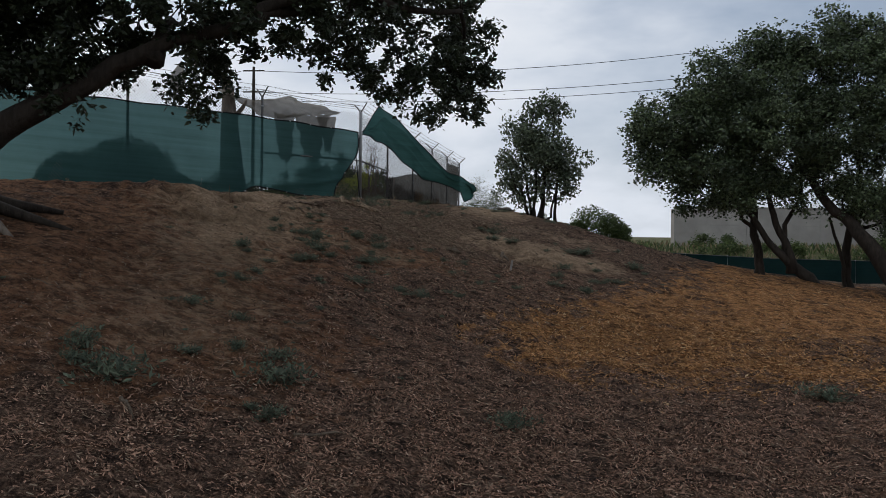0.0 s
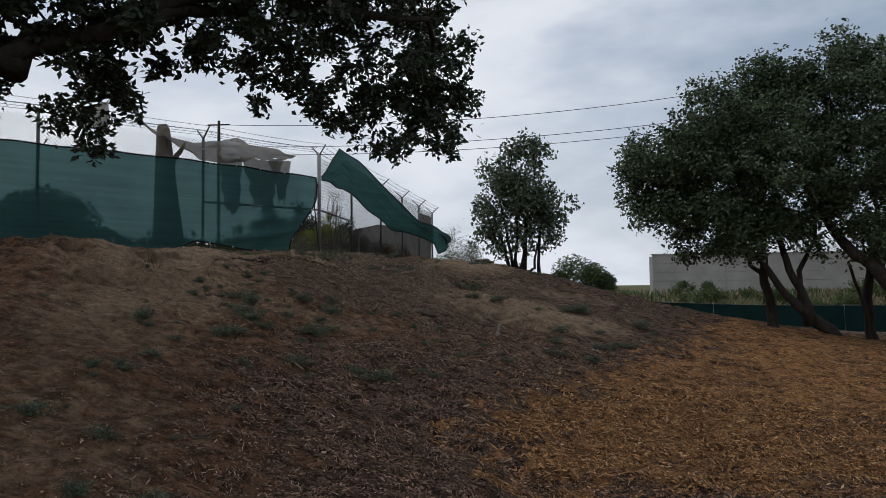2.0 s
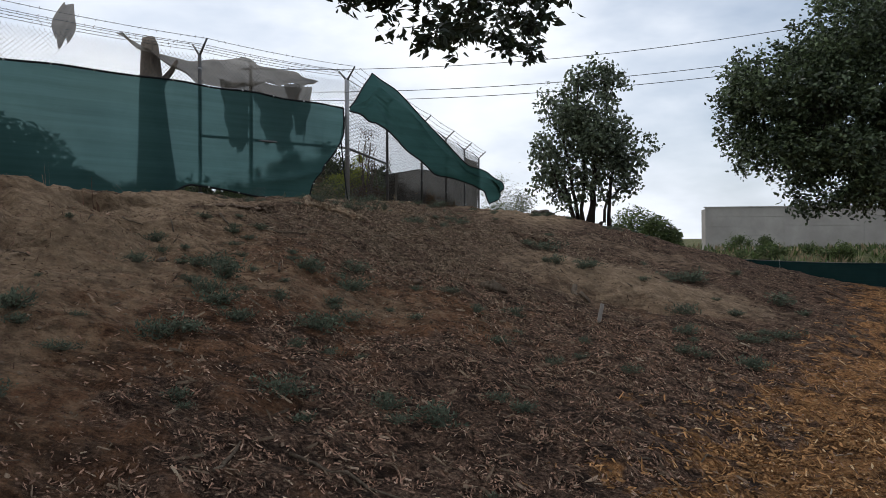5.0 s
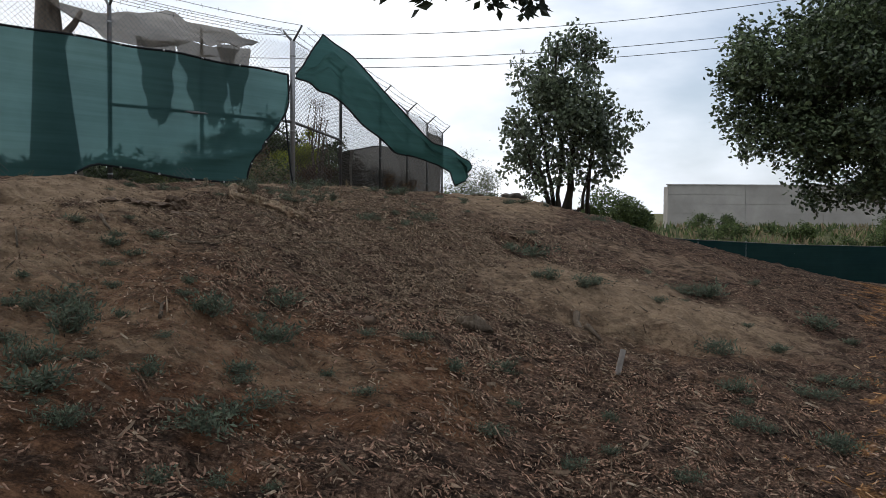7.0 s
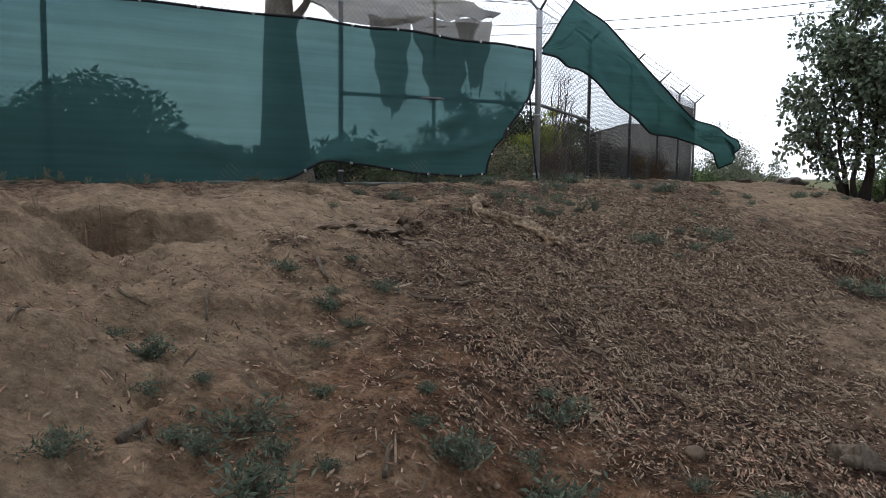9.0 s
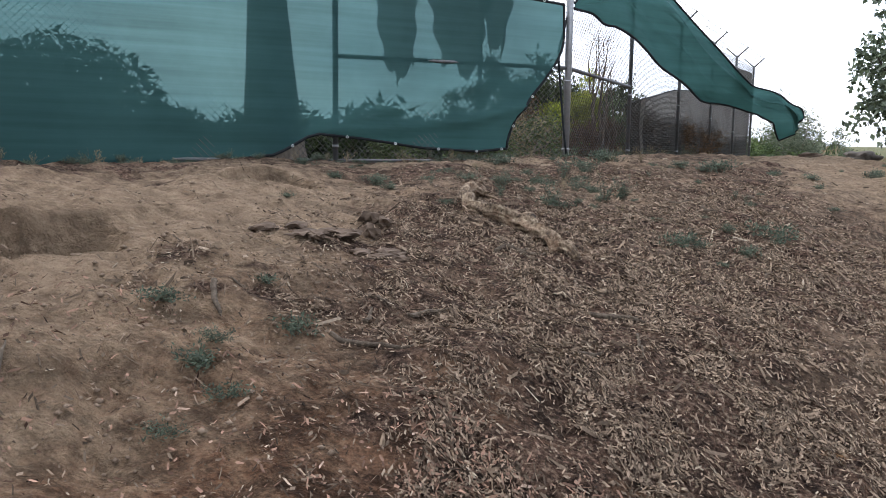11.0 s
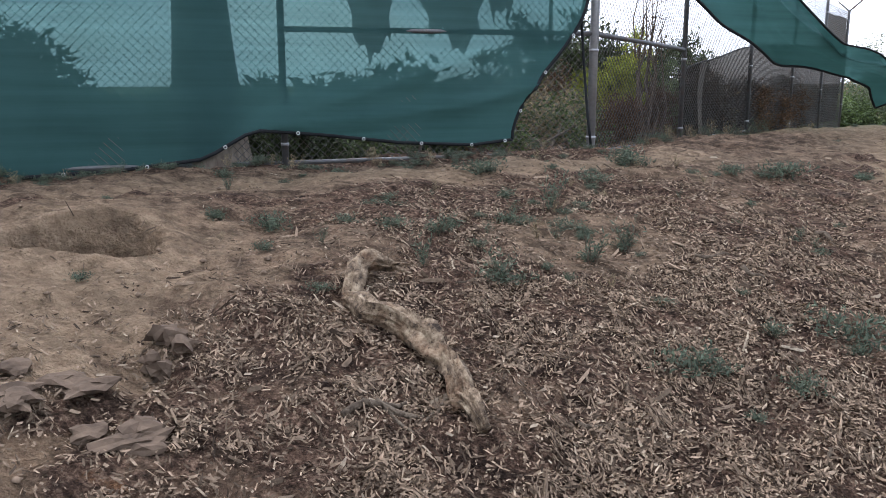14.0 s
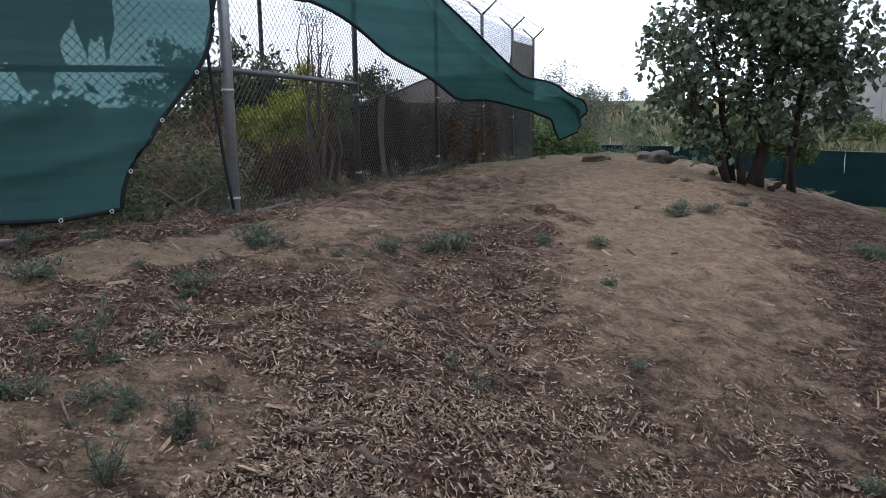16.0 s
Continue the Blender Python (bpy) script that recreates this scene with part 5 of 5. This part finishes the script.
# loose crumbs of earth
def crumbs(n):
    x, y = rng.uniform(-7, 2.5, n), rng.uniform(5, 24, n)
    keep = rng.uniform(0, 1, n) < (1 - 0.8 * zones(x, y)[0]) * (0.1 + near_path(x, y) + 0.5 * blob(x, y, -4, 13, 1.5, 3)) * (1 - zones(x, y)[1]) * (1 - 0.8 * blob(x, y, -0.7, 22.6, 1.6, 4.5))
    x, y = x[keep], y[keep]
    n = len(x)
    s = (0.004 + 0.016 * rng.uniform(0, 1, n) ** 5)[:, None]
    c = np.stack([x, y, land(x, y) + s[:, 0] * 0.3], -1)
    octa = np.array([(1, 0, 0), (0, 1, 0), (-1, 0, 0), (0, -1, 0), (0, 0, 0.7), (0, 0, -0.7)], float)
    turn = rng.uniform(0, 6.28, n)
    v = octa[None] * rng.uniform(0.6, 1.3, (n, 6, 1)) * s[:, None]
    v = np.stack([v[..., 0] * np.cos(turn)[:, None] - v[..., 1] * np.sin(turn)[:, None], v[..., 0] * np.sin(turn)[:, None] + v[..., 1] * np.cos(turn)[:, None], v[..., 2]], -1) + c[:, None]
    f = np.array([(0, 1, 4), (1, 2, 4), (2, 3, 4), (3, 0, 4), (1, 0, 5), (2, 1, 5), (3, 2, 5), (0, 3, 5)])
    tagged(new("earth_crumbs", mesh_of("earth_crumbs", v.reshape(-1, 3), (np.arange(n)[:, None, None] * 6 + f[None]).reshape(-1, 3), CRUMB)), "loose crumbs of dry brown earth", "soil", kind="stuff")


crumbs(34000)


# ---------------------------------------------------------------- weeds
def weed(seed, wide, tall):
    """A low spreading weed: stems that fan out from one foot, with small grey green leaves along them."""
    r = np.random.default_rng(seed)
    thing = empty("weed", (0, 0, -50), "low grey green weed growing on the bare slope", "weed", "weeds on the slope")
    places, bm = [], bmesh.new()
    for i in range(22):
        a, out, up = r.uniform(0, 6.28), wide * r.uniform(0.15, 1) ** 0.7, tall * r.uniform(0.4, 1)
        tip = np.array([math.cos(a) * out, math.sin(a) * out, up * (1.15 - 0.55 * (out / wide) ** 2)])
        mid = np.array([tip[0] * 0.55, tip[1] * 0.55, tip[2] * 0.75])
        tube(bm, [(0, 0, -0.01), mid, tip], [0.003, 0.0022, 0.001], 3, False)
        for f in np.linspace(0.2, 1, 16):
            q = mid * f / 0.55 if f < 0.55 else mid + (tip - mid) * (f - 0.55) / 0.45
            places.append(q + r.normal(0, 0.017, 3))
    tagged(part("stem", bm, BARK_TWIG, thing), kind="stuff")
    part_of("foliage", leaf_mesh("foliage", np.maximum(np.array(places), (-9, -9, 0.0)), 0.034, LEAF_WEED, -0.7, 0.32, seed), thing)
    return thing


def stalk(seed):
    """An upright dry weed with narrow leaves."""
    r = np.random.default_rng(seed)
    thing = empty("upright_weed", (0, 0, -50), "thin upright weed on dry stems", "weed", "upright weeds by the fence")
    places, bm = [], bmesh.new()
    for i in range(9):
        tip = np.array([r.normal(0, 0.07), r.normal(0, 0.07), r.uniform(0.1, 0.24)])
        tube(bm, [(r.normal(0, 0.02), r.normal(0, 0.02), -0.02), tip * 0.6, tip], [0.003, 0.002, 0.001], 3, False)
        for f in np.linspace(0.15, 1, 12):
            places.append(tip * f + r.normal(0, 0.006, 3))
    tagged(part("stem", bm, BARK_TWIG, thing), kind="stuff")
    part_of("foliage", leaf_mesh("foliage", np.array(places), 0.045, LEAF_WEED if seed % 2 else LEAF_DRY, -1.2, 0.2, seed), thing)
    return thing


WEEDS_TOP = ((-3.55, 16.37, 0.36), (-3.01, 17.04, 0.72), (-2.78, 17.59, 0.44), (-2.08, 16.78, 0.76), (-1.83, 16.61, 0.35), (-1.7, 16.89, 0.54), (-1.55, 17.51, 0.98), (-1.84, 17.19, 0.45), (-3.76, 17.27, 0.52), (-4.81, 17.09, 0.58), (-4.48, 17.18, 0.73), (-4.13, 17.45, 0.57), (-3.55, 17.58, 0.54), (-4.51, 15.95, 0.35), (-3.39, 17.99, 0.66), (-2.11, 20.59, 1.1), (-3.05, 18.01, 0.49), (-3.46, 18.56, 0.35), (-3.14, 18.59, 0.45), (-2.69, 17.91, 0.57), (-2.48, 20.3, 0.61), (-3.29, 19.28, 0.68), (-3.66, 18.61, 0.49), (-1.16, 21.32, 0.62), (-1.56, 21.17, 0.71), (1.19, 22.74, 1.24), (-0.12, 23.14, 0.82), (-0.38, 23.07, 0.81), (-1.07, 19.1, 0.4), (-1.14, 20.23, 0.51), (-0.25, 18.56, 0.5), (-4.16, 19.23, 0.99))
WEEDS_EDGE = ((-3.33, 20.23, 1.18), (-3.15, 18.29, 0.36), (-3.63, 14.44, 0.35), (-3.33, 14.19, 0.5), (-3.51, 17.33, 0.42), (-4.12, 16.69, 0.4), (-3.83, 14.01, 0.48), (-3.45, 13.75, 0.67), (-3.26, 13.65, 0.43), (-3.31, 13.41, 0.35), (-3.8, 12.84, 0.58), (-3.65, 12.61, 0.48), (-3.5, 12.74, 0.35), (-3.08, 12.97, 0.35), (-3.22, 12.63, 0.84), (-3.24, 12.34, 0.42), (-3.6, 12.07, 0.53), (-2.67, 13.09, 0.35), (-2.59, 12.81, 0.35), (-2.19, 13.46, 0.7), (-2.39, 12.71, 0.73), (-2.21, 12.98, 0.45), (-2.81, 12.48, 0.36), (-1.6, 13.26, 0.35), (-4.08, 12.91, 0.35), (-2.96, 12.22, 0.94), (-3.12, 11.94, 0.45), (-2.76, 11.58, 1.01), (-2.55, 11.38, 0.57), (-2.73, 11.96, 0.36), (-2.42, 11.91, 0.49), (-2.06, 12.83, 0.91))
WEEDS_SLOPE = ((-2.12, 12.27, 0.59), (-2.08, 11.67, 0.84), (-1.95, 11.99, 0.76), (-2.08, 11.18, 0.4), (-1.92, 11.35, 0.42), (-1.74, 12.68, 0.35), (-1.48, 12.38, 0.35), (-1.28, 13.21, 0.44), (-1.06, 13.08, 0.43), (-0.75, 13.33, 0.63), (-0.7, 12.89, 0.35), (-0.84, 12.28, 0.44), (-0.34, 17.02, 1.38), (-0.25, 15.65, 0.78), (0.12, 15.57, 1.04), (1.63, 17.23, 1.6), (0.74, 15.73, 0.54), (1.03, 14.8, 0.72), (1.66, 15.24, 0.66), (0.73, 13.35, 0.58), (1.27, 13.27, 0.79), (0.85, 13.85, 0.63), (1.56, 14.27, 0.69), (-0.16, 12.9, 0.35), (-0.45, 12.25, 0.44), (-1.72, 11.42, 0.36), (-0.22, 12.46, 0.35), (1.99, 14.7, 0.88), (2.57, 16.62, 1.28), (0.12, 12.29, 0.46), (-3.53, 10.5, 0.92), (-2.81, 10.82, 0.92))
WEEDS_FOOT = ((-1.96, 10.49, 0.73), (-1.17, 10.64, 0.86), (-3.07, 9.59, 0.57), (-3.22, 8.84, 0.52), (-3.04, 8.99, 0.52), (-3.1, 10.21, 0.49), (-2.41, 10.12, 0.47), (-1.43, 10.73, 0.62), (-0.67, 11.12, 0.65), (-2.1, 8.93, 0.39), (-2.66, 7.84, 0.51), (-3.3, 6.07, 1.02), (-2.92, 5.7, 1.6), (-2.7, 6.64, 0.82), (-1.84, 6.46, 1.32), (0.07, 6.52, 0.86), (-1.72, 5.75, 0.79), (3.19, 8.3, 1.19), (-2.4, 7.01, 0.61), (-3.18, 7.9, 0.7))
kinds = [weed(800 + i, w, h) for i, (w, h) in enumerate(((0.20, 0.09), (0.24, 0.075), (0.15, 0.10), (0.22, 0.065), (0.13, 0.06)))]
stalks = [stalk(900 + i) for i in range(4)]


def plant(ob, x, y, size):
    m = pose(x, y, height(x, y), rng.uniform(-8, 8), rng.uniform(-8, 8), rng.uniform(0, 360))
    c = copy_thing(ob, m)
    c.scale = (size, size, size * rng.uniform(0.8, 1.2))
    return c


for i, (x, y, big) in enumerate(WEEDS_TOP + WEEDS_EDGE + WEEDS_SLOPE + WEEDS_FOOT):
    big *= 1.35 if y < 15 else 1.1
    plant(kinds[i % 5], x, y, big)
    if big > 0.7:
        plant(kinds[int(rng.integers(5))], x + rng.normal(0, 0.10 * big), y + rng.normal(0, 0.10 * big), big * rng.uniform(0.4, 0.75))
for i in range(20):
    plant(kinds[i % 5], min(rng.normal(-2.9, 1.2), -0.8), rng.uniform(5.0, 13.0), rng.uniform(0.2, 0.4))
for i in range(10):
    plant(kinds[i % 5], rng.uniform(-0.5, 3.2), rng.uniform(14.0, 19.5), rng.uniform(0.3, 0.6))
for i in range(50):
    plant((kinds + stalks)[i % 9], rng.normal(-3.0, 0.7), rng.uniform(16.7, 20.5), rng.uniform(0.2, 0.45))
for i in range(130):
    p = along(A, B2, rng.uniform(-0.2, 8.5)) + toward * abs(rng.normal(0.3, 0.3))
    plant(stalks[i % 4] if i % 5 < 2 else kinds[i % 5], p.x, p.y, rng.uniform(0.3, 0.65))
for i in range(60):
    p = along(A, C2, rng.uniform(0, 12)) + Vector((abs(rng.normal(0.15, 0.2)), 0, 0))
    plant(stalks[i % 4] if i % 5 < 4 else kinds[i % 4], p.x, p.y, rng.uniform(0.4, 0.9))
for x, y, k in ((-3.25, 18.3, 1.2), (-2.75, 17.55, 0.9), (-3.0, 17.05, 0.9), (-2.65, 17.9, 0.9), (-3.35, 16.9, 0.7), (-3.5, 17.3, 0.7)):
    plant(stalks[1], x, y, k)
for i in range(26):
    plant(kinds[i % 5], rng.uniform(-2, 2.6), rng.uniform(22, 31), rng.uniform(0.35, 0.8))
for ob in kinds + stalks:
    for child in ob.children:
        bpy.data.objects.remove(child)
    bpy.data.objects.remove(ob)
